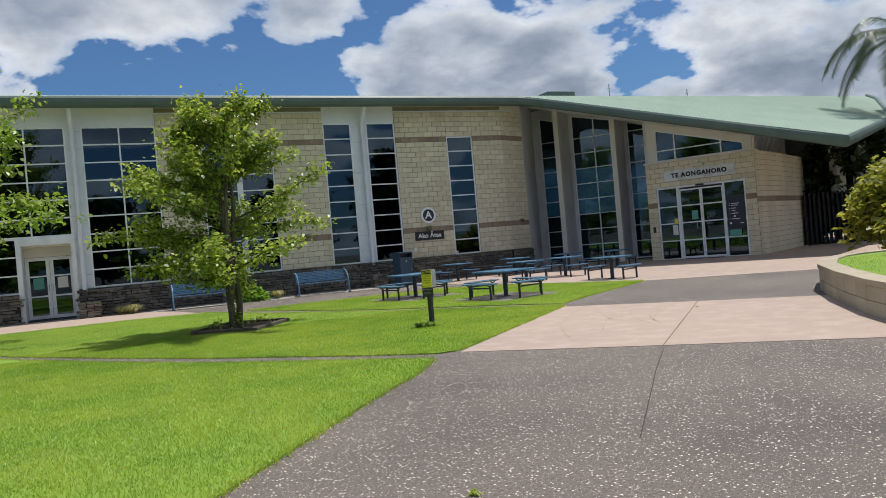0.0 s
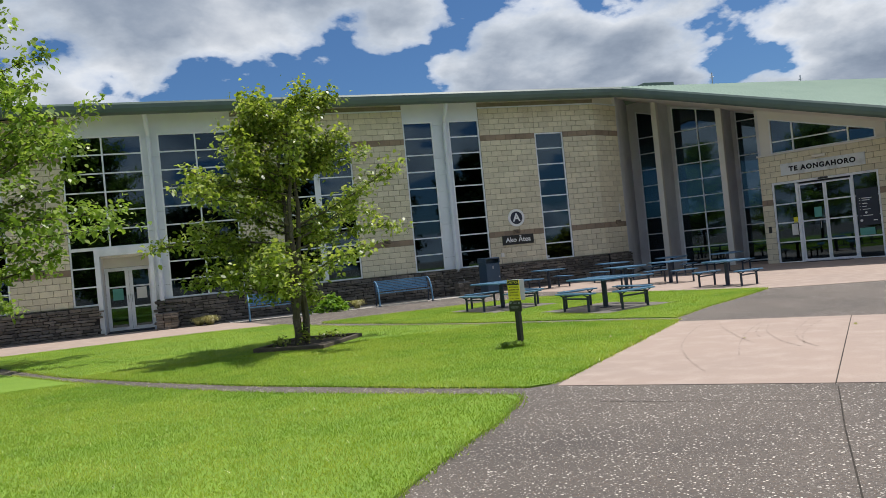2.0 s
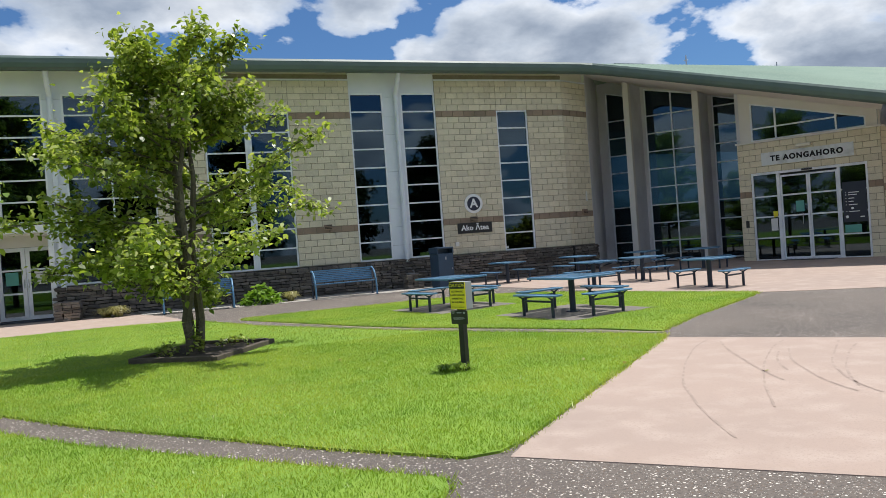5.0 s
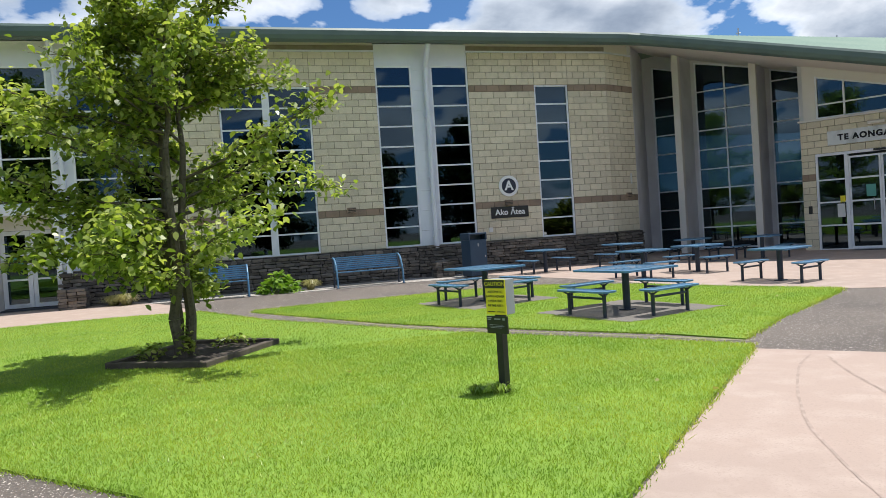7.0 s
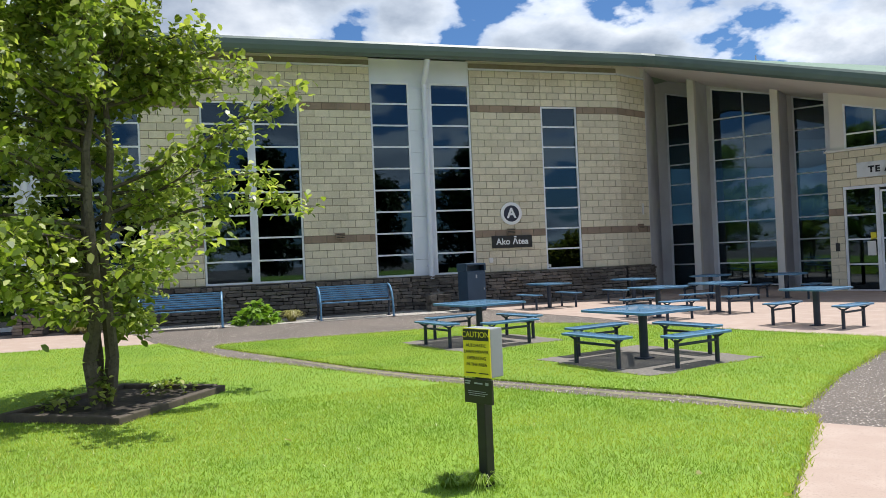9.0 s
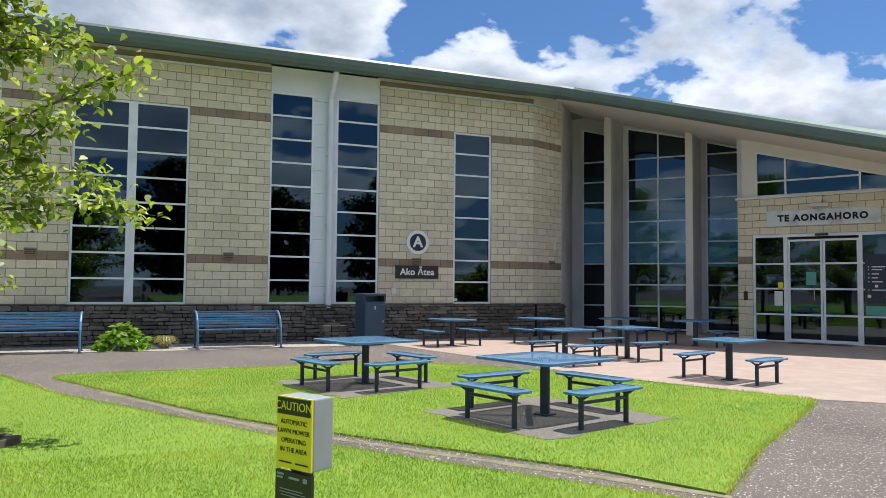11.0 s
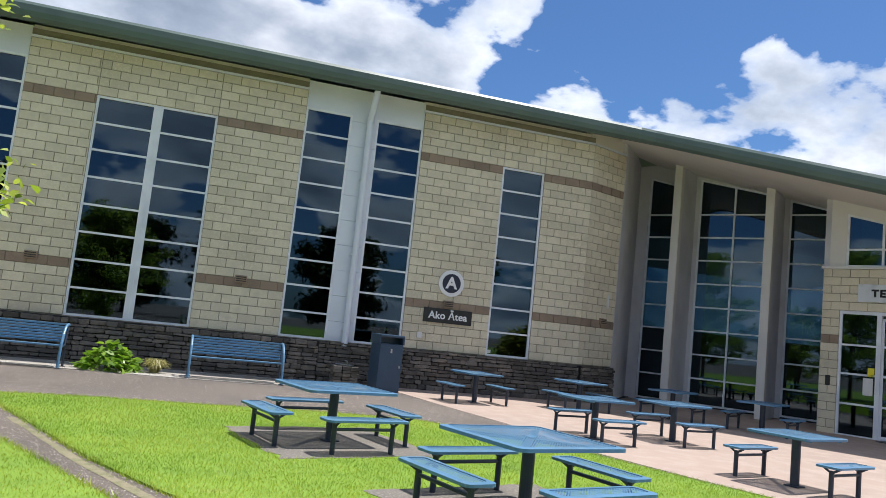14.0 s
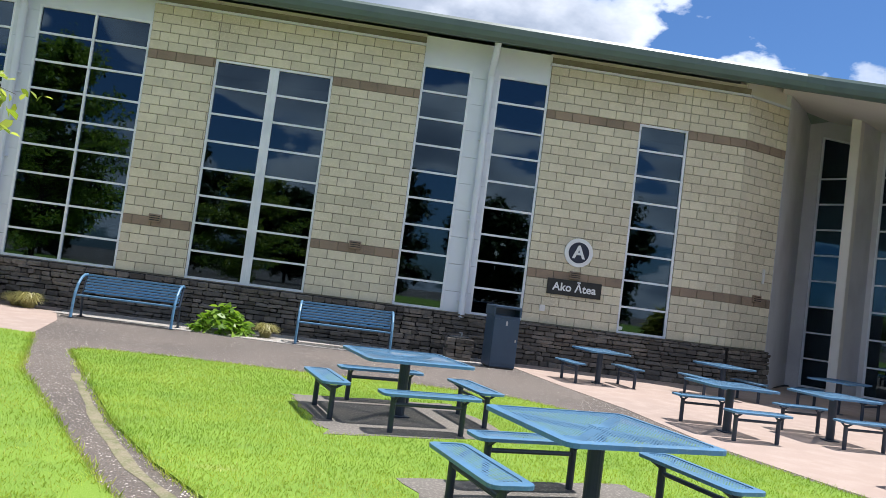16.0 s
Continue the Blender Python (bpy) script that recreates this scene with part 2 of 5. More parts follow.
DARKLEAF = foliage("dark_tree_leaf", (0.015, 0.03, 0.008), (0.03, 0.055, 0.014), (0.05, 0.08, 0.02), 0.2)
TURF = material("turf", (0.16, 0.27, 0.022), 0.9, spots=((0.45, (0.20, 0.32, 0.028), 0.4, 0.7), (2.2, (0.14, 0.25, 0.022), 0.45, 0.7), (60, (0.22, 0.32, 0.045), 0.5, 0.7), (0.9, (0.30, 0.31, 0.09), 0.66, 0.78)), bump=0.8, bump_scale=90)


def glass(name, tint):
    m = bpy.data.materials.new(name)
    m.use_nodes = True
    t = m.node_tree
    clear = t.nodes.new("ShaderNodeBsdfTransparent")
    clear.inputs[0].default_value = (*tint, 1)
    gloss = t.nodes.new("ShaderNodeBsdfGlossy")
    gloss.inputs["Roughness"].default_value = 0.02
    gloss.inputs[0].default_value = (0.62, 0.84, 1.0, 1)
    fres = t.nodes.new("ShaderNodeFresnel")
    fres.inputs[0].default_value = 1.8
    mix = N(t, "ShaderNodeMixShader", i0=fres.outputs[0])
    t.links.new(clear.outputs[0], mix.inputs[1])
    t.links.new(gloss.outputs[0], mix.inputs[2])
    t.links.new(mix.outputs[0], t.nodes["Material Output"].inputs[0])
    return m


GLASS = glass("tinted_glass", (0.12, 0.20, 0.25))

# ---------------------------------------------------------------- mesh helpers


def add_box(bm, x0, y0, z0, x1, y1, z1, m=None, bevel=0.0):
    c = Matrix.Translation(((x0 + x1) / 2, (y0 + y1) / 2, (z0 + z1) / 2)) @ Matrix.Diagonal((abs(x1 - x0), abs(y1 - y0), abs(z1 - z0), 1))
    made = bmesh.ops.create_cube(bm, size=1, matrix=(m @ c) if m is not None else c)["verts"]
    if bevel:
        edges = list({e for v in made for e in v.link_edges})
        bmesh.ops.bevel(bm, geom=edges, offset=bevel, segments=2, profile=0.6, affect="EDGES")
    return made


def add_tube(bm, a, b, r0, r1=None, sides=10):
    a, b = Vector(a), Vector(b)
    r1 = r0 if r1 is None else r1
    m = Matrix.Translation((a + b) / 2) @ (b - a).to_track_quat("Z", "Y").to_matrix().to_4x4()
    bmesh.ops.create_cone(bm, cap_ends=True, segments=sides, radius1=r0, radius2=r1, depth=(b - a).length, matrix=m)


def add_prism(bm, outline, z0, z1):
    """A flat slab with any outline."""
    low = [bm.verts.new((x, y, z0)) for x, y in outline]
    top = [bm.verts.new((x, y, z1)) for x, y in outline]
    bm.faces.new(top)
    bm.faces.new(low[::-1])
    for i in range(len(outline)):
        j = (i + 1) % len(outline)
        bm.faces.new((low[i], low[j], top[j], top[i]))


def finish(bm, name, mat):
    bmesh.ops.recalc_face_normals(bm, faces=bm.faces)
    me = bpy.data.meshes.new(name)
    bm.to_mesh(me)
    bm.free()
    me.materials.append(mat)
    return me


def part(name, bm, mat, parent=None, label="", m=None):
    ob = new(name, finish(bm, name, mat))
    if parent is not None:
        ob.parent = parent
    if m is not None:
        ob.matrix_basis = m
    if label:
        ob["label"] = label
    return ob


def thing(name, m, label, category, group="", kind=""):
    ob = new(name)
    ob.empty_display_size = 0.1
    ob.matrix_basis = m
    return tagged(ob, label, category, group, kind)


def box_part(name, dims, mat, parent=None, label="", bevel=0.0, m=None):
    bm = bmesh.new()
    add_box(bm, *dims, bevel=bevel)
    return part(name, bm, mat, parent, label, m)


def mesh_from(name, verts, faces, mat, smooth=False):
    me = bpy.data.meshes.new(name)
    me.from_pydata(verts, [], faces)
    me.materials.append(mat)
    if smooth:
        me.shade_smooth()
    return me


def soup(name, tris, per, mat):
    """A mesh from an array of separate faces with `per` corners each."""
    tris = np.asarray(tris, dtype=np.float32).reshape(-1, 3)
    me = bpy.data.meshes.new(name)
    n = len(tris)
    me.vertices.add(n)
    me.vertices.foreach_set("co", tris.ravel())
    me.loops.add(n)
    me.loops.foreach_set("vertex_index", np.arange(n, dtype=np.int32))
    me.polygons.add(n // per)
    me.polygons.foreach_set("loop_start", np.arange(0, n, per, dtype=np.int32))
    me.polygons.foreach_set("loop_total", np.full(n // per, per, dtype=np.int32))
    me.update()
    me.validate()
    me.materials.append(mat)
    return me


def text_mesh(words, size, mat, name, extrude=0.004, spread=1.0, heavy=0.0):
    cu = bpy.data.curves.new(name, "FONT")
    cu.body, cu.size, cu.extrude, cu.align_x, cu.align_y = words, size, extrude, "CENTER", "CENTER"
    cu.space_character, cu.offset = spread, heavy
    ob = bpy.data.objects.new(name, cu)
    scene.collection.objects.link(ob)
    bpy.context.view_layer.update()
    me = bpy.data.meshes.new_from_object(ob.evaluated_get(bpy.context.evaluated_depsgraph_get()))
    bpy.data.objects.remove(ob)
    me.materials.clear()
    me.materials.append(mat)
    return me


STAND = Matrix.Rotation(radians(90), 4, "X")   # lays a text upright, facing -y


def inside(poly, x, y):
    x, y = np.asarray(x), np.asarray(y)
    res = np.zeros(x.shape, bool)
    for i in range(len(poly)):
        (x0, y0), (x1, y1) = poly[i], poly[(i + 1) % len(poly)]
        cross = (y0 > y) != (y1 > y)
        res ^= cross & (x < (x1 - x0) * (y - y0) / ((y1 - y0) + 1e-12) + x0)
    return res

# ---------------------------------------------------------------- ground
tagged(box_part("ground", (-300, -300, -0.4, 300, 300, 0.0), AGGREGATE), "dark exposed-aggregate paving with pale stone chips", "paving", kind="structure")

LAWN_A = [(-2.91, -0.18), (1.8, 5.72), (2.54, 6.63), (2.99, 7.12), (3.46, 7.82), (3.51, 8.02), (2.91, 8.64), (2.14, 9.42), (1.23, 10.38), (0.03, 11.94),
          (-1.42, 14.06), (-2.96, 16.65), (-4.75, 19.65), (-30, 21), (-30, -30), (-27, -30)]
LAWN_B = [(4.01, 8.35), (4.25, 8.5), (5.33, 9.5), (6.85, 10.9), (7.74, 11.72), (7.96, 11.98), (7.42, 12.74), (6.55, 13.9), (5.53, 15.37), (4.32, 17.48),
          (3.43, 19.01), (2.85, 20.45), (2.2, 22.1), (0.5, 22.5), (-2, 22.4), (-6, 22), (-4.38, 20.05), (-3.24, 17.95), (-1.81, 15.25), (-0.17, 12.92), (1.15, 11.18), (2.16, 10.06), (3, 9.11), (3.77, 8.35)]
LAWN_C = [(8.13, 12.29), (9.51, 13.32), (10.4, 13.87), (12.04, 14.93), (12.49, 15.29), (12.43, 15.52), (11.64, 17.22), (11.01, 18.9), (10.19, 20.19), (9.18, 21.17), (7.56, 21.35), (5.99, 21.24),
          (4.41, 21.28), (3.34, 21.1), (3.27, 20.78), (4.02, 19.2), (5.08, 16.97), (5.7, 15.92), (6.8, 14.4), (7.7, 13.17)]
PATIO = [(10, 26.4), (10.48, 23.62), (10.94, 21.51), (11.16, 19.16), (11.66, 17.62), (12.56, 15.33), (13.15, 14.78), (15.85, 12.63), (19.5, 8.78), (40, 8), (40, 30), (16.5, 30), (14, 27.6), (10, 27.2)]
SLAB = [(4.03, 8.23), (5.74, 6.63), (10.12, 2.68), (13.35, 5.86), (9.66, 9.7), (7.82, 11.83), (6.85, 10.87), (5.33, 9.47), (4.25, 8.47)]
LEFTPATH = [(0.85, 26.2), (1.6, 24.4), (2.15, 22.2), (0.5, 22.55), (-2, 22.45), (-6, 22.05), (-30, 21.5), (-30, 26.95), (0.7, 26.95)]
GRAVELBED = [(0.9, 26.95), (0.95, 25.75), (3.3, 25.3), (5.5, 25.12), (7.7, 25.3), (9.2, 25.25), (9.9, 26.3), (10.0, 26.95)]


def slab_part(name, outline, z0, z1, mat, label, category="paving"):
    bm = bmesh.new()
    add_prism(bm, outline, z0, z1)
    return tagged(part(name, bm, mat), label, category, kind="structure")


for nm, outline in (("lawn", LAWN_A), ("lawn", LAWN_B), ("lawn", LAWN_C)):
    slab_part(nm, outline, -0.05, 0.018, TURF, "bright green mown lawn with a few dry patches", "lawn")
slab_part("pavement_patio", PATIO, -0.05, 0.006, CONCRETE, "pale pink concrete patio before the entrance")
slab_part("pavement_slab", SLAB, -0.05, 0.006, CONCRETE, "pale pink concrete slab crossed by tyre marks")
slab_part("pavement_left", LEFTPATH, -0.05, 0.006, CONCRETE, "pink concrete path along the building")
slab_part("gravel_bed", GRAVELBED, -0.05, 0.012, GRAVEL, "strip of white gravel at the foot of the wall", "gravel")


def strip(name, line, width, z, mat, label, category, wobble=0.0):
    """A thin band that follows a line on the ground."""
    bm = bmesh.new()
    rng = random.Random(len(line))
    left, right = [], []
    for i, p in enumerate(line):
        a, b = Vector(line[max(i - 1, 0)]), Vector(line[min(i + 1, len(line) - 1)])
        d = (b - a).normalized()
        n = Vector((-d.y, d.x))
        w = width * (1 + wobble * rng.uniform(-1, 1)) / 2
        left.append(bm.verts.new((*(Vector(p) + n * w), z)))
        right.append(bm.verts.new((*(Vector(p) - n * w), z)))
    for i in range(len(line) - 1):
        bm.faces.new((left[i], right[i], right[i + 1], left[i + 1]))
    ob = part(name, bm, mat)
    return tagged(ob, label, category, kind="structure")


def along(points, step):
    out = []
    for (x0, y0), (x1, y1) in zip(points, points[1:]):
        k = max(1, int(math.hypot(x1 - x0, y1 - y0) / step))
        out += [(x0 + (x1 - x0) * i / k, y0 + (y1 - y0) * i / k) for i in range(k)]
    return out + [points[-1]]


strip("trim_joint", [(5.78, 6.47), (9.47, 9.95)], 0.010, 0.009, SOIL, "dark joint across the concrete slab", "joint")
strip("trim_joint", [(5.76, 6.42), (4.82, 5.41), (3.22, 3.62)], 0.010, 0.003, SOIL, "dark joint in the aggregate paving", "joint")
strip("trim_joint", [(3.97, 7.3), (4.7, 6.63), (5.38, 6.0)], 0.009, 0.003, SOIL, "thin joint in the aggregate paving", "joint")
# the bare inner shoulder of the curved path
strip("trim_edge", along([(8.13, 12.23), (7.68, 12.9), (6.69, 14.26), (5.62, 15.75), (4.97, 16.95), (3.96, 19.12)], 0.3), 0.085, 0.003, DRY, "bare dry soil beside the narrow path", "lawn edge", 0.4)

# tyre marks: turning arcs on the slab
TYRES = (((5.4, 7.67), (5.75, 8.5), (6.27, 9.42), (6.91, 10.21), (7.65, 10.99), (8.14, 11.32)), ((6.16, 8.18), (6.77, 8.96), (7.44, 9.69), (8.3, 10.46), (8.71, 10.67)),
         ((8.15, 11.2), (7.73, 10.55), (7.13, 9.36), (6.94, 8.83)), ((9.06, 10.28), (7.86, 9.28), (7.32, 8.55), (7.15, 8.02)), ((8.09, 10.16), (7.59, 9.69), (7.25, 9.14)),
         ((7.16, 8.32), (7.73, 9), (8.58, 9.71), (8.99, 9.96)), ((8.31, 10.26), (7.71, 9.62), (7.18, 8.67), (7.07, 8.18)))
for line in TYRES:
    pts = along(line, 0.12)
    near = [pts[max(0, i - 2):i + 3] for i in range(len(pts))]
    pts = [(sum(p[0] for p in q) / len(q), sum(p[1] for p in q) / len(q)) for q in near]
    strip("trim_tyre_mark", pts, 0.02, 0.0085, TYRE, "faint curved tyre mark on pale concrete", "tyre mark", 0.4)

# ---------------------------------------------------------------- the building's walls
FACE = Matrix.Translation((0, 27.05, 0))
CHAMFER = pose(15.1, 27.05, 0, 0, 0, math.degrees(math.atan2(0.50, 1.25)))
GLAZED = pose(19.52, 29.08, 0, 0, 0, -51.5)
ENTRY = pose(20.1, 24.25, 0, 0, 0, -61.4)
STEP = 0.6                       # height of one window pane: three courses
SILL = 0.95


def soffit_z(y):
    return 5.40 + 0.34 * (y - 22)


def porch_z(x, y):
    """The soffit over the entrance: level across, falling along the slanting eave."""
    return 6.33 - 0.296 * (0.49 * (x - 16.84) - 0.87 * (y - 24.81))


def glazed_top(u, y):
    p = GLAZED @ Vector((u, y, 0))
    return porch_z(p.x, p.y) + 0.02


def entry_top(u, y):
    p = ENTRY @ Vector((u, y, 0))
    return porch_z(p.x, p.y) + 0.02


pieces = []                      # bricks and stones are linked at the end of the file


def wall_thing(name, m, label, spans, y0=0.02, y1=0.30):
    """A backing wall of boxes (x0, x1, z0, z1) in the wall's own frame."""
    bm = bmesh.new()
    for x0, x1, z0, z1 in spans:
        add_box(bm, x0, y0, z0, x1, y1, z1)
    return tagged(part(name, bm, MORTAR, m=m), label, "wall", kind="structure")


COURSE = 0.2


def lay_blocks(wall, x0, x1, z0, z1, single, skip=None, start=0):
    """Notes the blocks of a wall field, course by course, in running bond."""
    k0, k1 = round((z0 - SILL) / COURSE), round((z1 - SILL) / COURSE)
    for k in range(k0, k1):
        z = SILL + k * COURSE
        brown = abs(z - 1.95) < 0.05 or abs(z - 5.55) < 0.05
        x = x0 - (0.2 if (k + start) % 2 else 0.0)
        while x < x1 - 0.01:
            a, b = max(x, x0), min(x + 0.4, x1)
            if b - a > 0.03 and not (skip and skip(a, b, z)):
                pieces.append((wall, a, b, z, brown, single))
            x += 0.4


wall_w = wall_thing("wall_facade_left", FACE, "cream concrete block wall with brown bands", [(-5.44, -3.70, 0, 6.95), (-12.0, -8.0, 0, 6.95), (-8.0, -5.44, 0, 0.95), (-8.0, -5.44, 5.75, 6.95), (-3.70, -2.98, 0, 0.95)])
wall_c = wall_thing("wall_facade_middle", FACE, "cream concrete block wall with brown bands", [(1.55, 2.99, 0, 6.95), (5.53, 7.47, 0, 6.95), (2.99, 5.53, 0, 0.95), (2.99, 5.53, 5.75, 6.95), (-1.24, 1.55, 0, 0.95), (7.47, 10.36, 0, 0.95)])
wall_e = wall_thing("wall_facade_right", FACE, "cream concrete block wall carrying the building sign", [(10.36, 12.55, 0, 6.95), (13.71, 15.1, 0, 6.95), (12.55, 13.71, 0, 0.95), (12.55, 13.71, 5.75, 6.95)])
wall_ch = wall_thing("wall_chamfer", CHAMFER, "cream concrete block wall turned towards the entrance", [(0.0, 1.35, 0, 6.75)])
lay_blocks(wall_w, -12.0, -8.0, SILL, 6.75, False)
lay_blocks(wall_w, -8.0, -5.44, 5.75, 6.75, False)
lay_blocks(wall_w, -5.44, -3.70, SILL, 6.75, False)
lay_blocks(wall_c, 1.55, 2.99, SILL, 6.75, False)
lay_blocks(wall_c, 2.99, 5.53, 5.75, 6.75, False)
lay_blocks(wall_c, 5.53, 7.47, SILL, 6.75, True)
lay_blocks(wall_e, 10.36, 12.55, SILL, 6.75, True)
lay_blocks(wall_e, 12.55, 13.71, 5.75, 6.75, True)
lay_blocks(wall_e, 13.71, 15.1, SILL, 6.75, True)
lay_blocks(wall_ch, 0.0, 1.35, SILL, 6.75, True, start=1)


def clad(name, m, x0, x1, z0, z1, mat, label, y0=0.0, y1=0.05, joint=0.0):
    """A flat cladding panel, cut by fine horizontal joints."""
    bm = bmesh.new()
    z = z0
    while z < z1 - 1e-6:
        top = min(z + (joint or 99), z1)
        add_box(bm, x0, y0, z + (0.006 if joint else 0), x1, y1, top, bevel=0.0)
        z = top
    return tagged(part(name, bm, mat, m=m), label, "panel", kind="structure")


# pale panels above the tall bays, pilasters between them
clad("trim_panel_1", FACE, -3.70, 1.55, 6.35, 7.0, PANEL, "pale grey panel under the eave", 0.04, 0.2)
clad("trim_panel_2", FACE, 7.47, 10.36, 6.35, 7.0, PANEL, "pale grey panel under the eave", 0.04, 0.2)
clad("pilaster_1", FACE, -1.28, -0.80, 0.80, 6.36, PANEL, "pale grey metal panels between tall windows", 0.03, 0.25, 0.6)
clad("pilaster_2", FACE, 8.58, 9.18, 0.80, 6.36, PANEL, "pale grey metal panels between tall windows", 0.03, 0.25, 0.6)
clad("trim_cap", FACE, 10.33, 15.1, 6.75, 6.80, PANEL, "thin capping on the block wall", -0.03, 0.2)
clad("trim_cap_2", FACE, 1.55, 7.47, 6.75, 6.80, PANEL, "thin capping on the block wall", -0.03, 0.2)
clad("trim_infill", FACE, 10.33, 15.1, 6.80, 7.05, SOFFIT, "plain strip between wall and eave", 0.1, 0.2)
clad("trim_infill_2", FACE, 1.55, 7.47, 6.80, 7.05, SOFFIT, "plain strip between wall and eave", 0.1, 0.2)

clad("trim_cap_3", CHAMFER, 0.0, 1.35, 6.75, 6.80, PANEL, "thin capping on the block wall", -0.03, 0.2)
clad("trim_infill_3", CHAMFER, -0.05, 1.40, 6.80, 7.3, SOFFIT, "plain strip between wall and eave", 0.1, 0.3)

pane_store = {}


def window(name, m, x0, x1, z0, z1, cols, levels, label, depth=0.08, cols_at=None, centre=0.0, rail=0.05, slope=None):
    """A window wall: outer frame, transoms at the given levels, mullions, one pane for each light.
    slope: top height at the right end, where the head follows the roof."""
    root = new(name)
    root.matrix_basis = m
    tagged(root, label, "window", kind="structure")
    bm = bmesh.new()
    y0, y1 = depth - 0.045, depth + 0.045
    zr = z1 if slope is None else slope

    def head(x):
        return z1 + (zr - z1) * (x - x0) / (x1 - x0)
    add_box(bm, x0, y0, z0, x0 + rail, y1, z1)
    add_box(bm, x1 - rail, y0, z0, x1, y1, zr)
    add_box(bm, x0 + rail, y0 - 0.012, z0, x1 - rail, y1, z0 + rail)
    v = [bm.verts.new((x, y, z)) for y in (y0, y1) for x, z in ((x0 + rail, head(x0 + rail)), (x1 - rail, head(x1 - rail)), (x1 - rail, head(x1 - rail) - rail), (x0 + rail, head(x0 + rail) - rail))]
    for f in ((0, 1, 2, 3), (7, 6, 5, 4), (0, 4, 5, 1), (1, 5, 6, 2), (2, 6, 7, 3), (3, 7, 4, 0)):
        bm.faces.new([v[i] for i in f])
    xs = cols_at or [x0 + (x1 - x0) * i / cols for i in range(cols + 1)]
    for x in xs[1:-1]:
        w = max(centre, rail) / 2
        add_box(bm, x - w, y0 - 0.003, z0 + rail, x + w, y1, head(x) - rail)
        if centre > 0.1:
            add_box(bm, x - 0.012, y0 - 0.02, z0 + rail, x + 0.012, y0, head(x) - rail)
    for z in levels:
        for a, b in zip(xs, xs[1:]):
            aa = a + (max(centre, rail) / 2 if a > x0 else rail)
            bb = b - (max(centre, rail) / 2 if b < x1 else rail)
            if z < min(head(aa), head(bb)) - 0.1:
                add_box(bm, aa, y0 + 0.01, z - 0.022, bb, y1, z + 0.022)
    part("window_frame", bm, WHITE, root, "white aluminium frame")
    zs = [z0] + list(levels) + [None]
    for a, b in zip(xs, xs[1:]):
        for lo, hi in zip(zs, zs[1:]):
            za, zb = (head(a), head(b)) if hi is None else (min(hi, head(a)), min(hi, head(b)))
            if min(za, zb) - lo < 0.02:
                continue
            key = (round(b - a, 3), round(za - lo, 3), round(zb - lo, 3))
            if key not in pane_store:
                w = b - a
                pane_store[key] = mesh_from("pane", [(0, 0, 0), (w, 0, 0), (w, 0, key[2]), (0, 0, key[1]), (0, 0.008, 0), (w, 0.008, 0), (w, 0.008, key[2]), (0, 0.008, key[1])],
                                            [(0, 1, 2, 3), (7, 6, 5, 4), (0, 4, 5, 1), (1, 5, 6, 2), (2, 6, 7, 3), (3, 7, 4, 0)], GLASS)
            p = new("pane", pane_store[key])
            p.parent = root
            p.location = (a, depth, lo)
            p.visible_shadow = False
    return root


LV = [SILL + STEP * k for k in range(1, 9)]
TALL = "tall window of dark glass with white transoms"
window("window_1", FACE, 7.47, 8.58, SILL, 6.35, 1, LV, TALL)
window("window_2", FACE, 9.18, 10.36, SILL, 6.35, 1, LV, TALL)
window("window_3", FACE, 12.55, 13.71, SILL, 5.75, 1, LV[:7], "narrow tall window beside the building sign")
window("window_4", FACE, 2.99, 5.53, SILL, 5.75, 2, LV[:7], "paired tall windows with a white centre post", centre=0.2)
window("window_5", FACE, -0.80, 1.55, SILL, 6.35, 2, LV, "broad tall window of two columns of panes")
window("window_6", FACE, -3.70, -1.28, 2.75, 6.35, 2, LV[3:], "broad tall window above the side door")
window("window_7", FACE, -3.70, -2.95, SILL, 2.75, 1, LV[:2], "narrow window beside the side door")
window("window_8", FACE, -8.0, -5.44, SILL, 5.75, 2, LV[:7], "paired tall windows with a white centre post", centre=0.2)

# side door in its recess
bm = bmesh.new()
add_box(bm, -2.98, -0.03, 2.50, -1.24, 0.25, 2.76)
add_box(bm, -2.98, -0.03, 0.0, -2.84, 0.25, 2.50)
add_box(bm, -1.38, -0.03, 0.0, -1.24, 0.25, 2.50)
tagged(part("trim_portal", bm, WHITE, m=FACE), "white frame round the recessed side door", "door frame", kind="structure")
bm = bmesh.new()
add_box(bm, -2.86, 0.25, 0, -2.84, 0.75, 2.5)
add_box(bm, -1.38, 0.25, 0, -1.36, 0.75, 2.5)
add_box(bm, -2.84, 0.25, 2.44, -1.38, 0.75, 2.5)
add_box(bm, -2.84, 0.70, 2.12, -1.38, 0.78, 2.44)
tagged(part("wall_recess", bm, PALE, m=FACE), "pale plastered door recess", "wall", kind="structure")
bpy.context.view_layer.update()


def door_leaf(root, x0, x1, z0, z1, y, levels, stile=0.09):
    bm = bmesh.new()
    add_box(bm, x0, y - 0.025, z0, x0 + stile, y + 0.025, z1)
    add_box(bm, x1 - stile, y - 0.025, z0, x1, y + 0.025, z1)
    for z in [z0] + list(levels) + [z1 - stile]:
        h = 0.05 if z in levels else stile
        add_box(bm, x0 + stile, y - 0.022, z, x1 - stile, y + 0.022, z + h)
    leaf = part("door_leaf", bm, WHITE, root, "white aluminium door leaf with glass")
    p = box_part("pane", (x0 + stile, y - 0.004, z0 + stile, x1 - stile, y + 0.004, z1 - stile), GLASS, leaf)
    p.visible_shadow = False
    return leaf


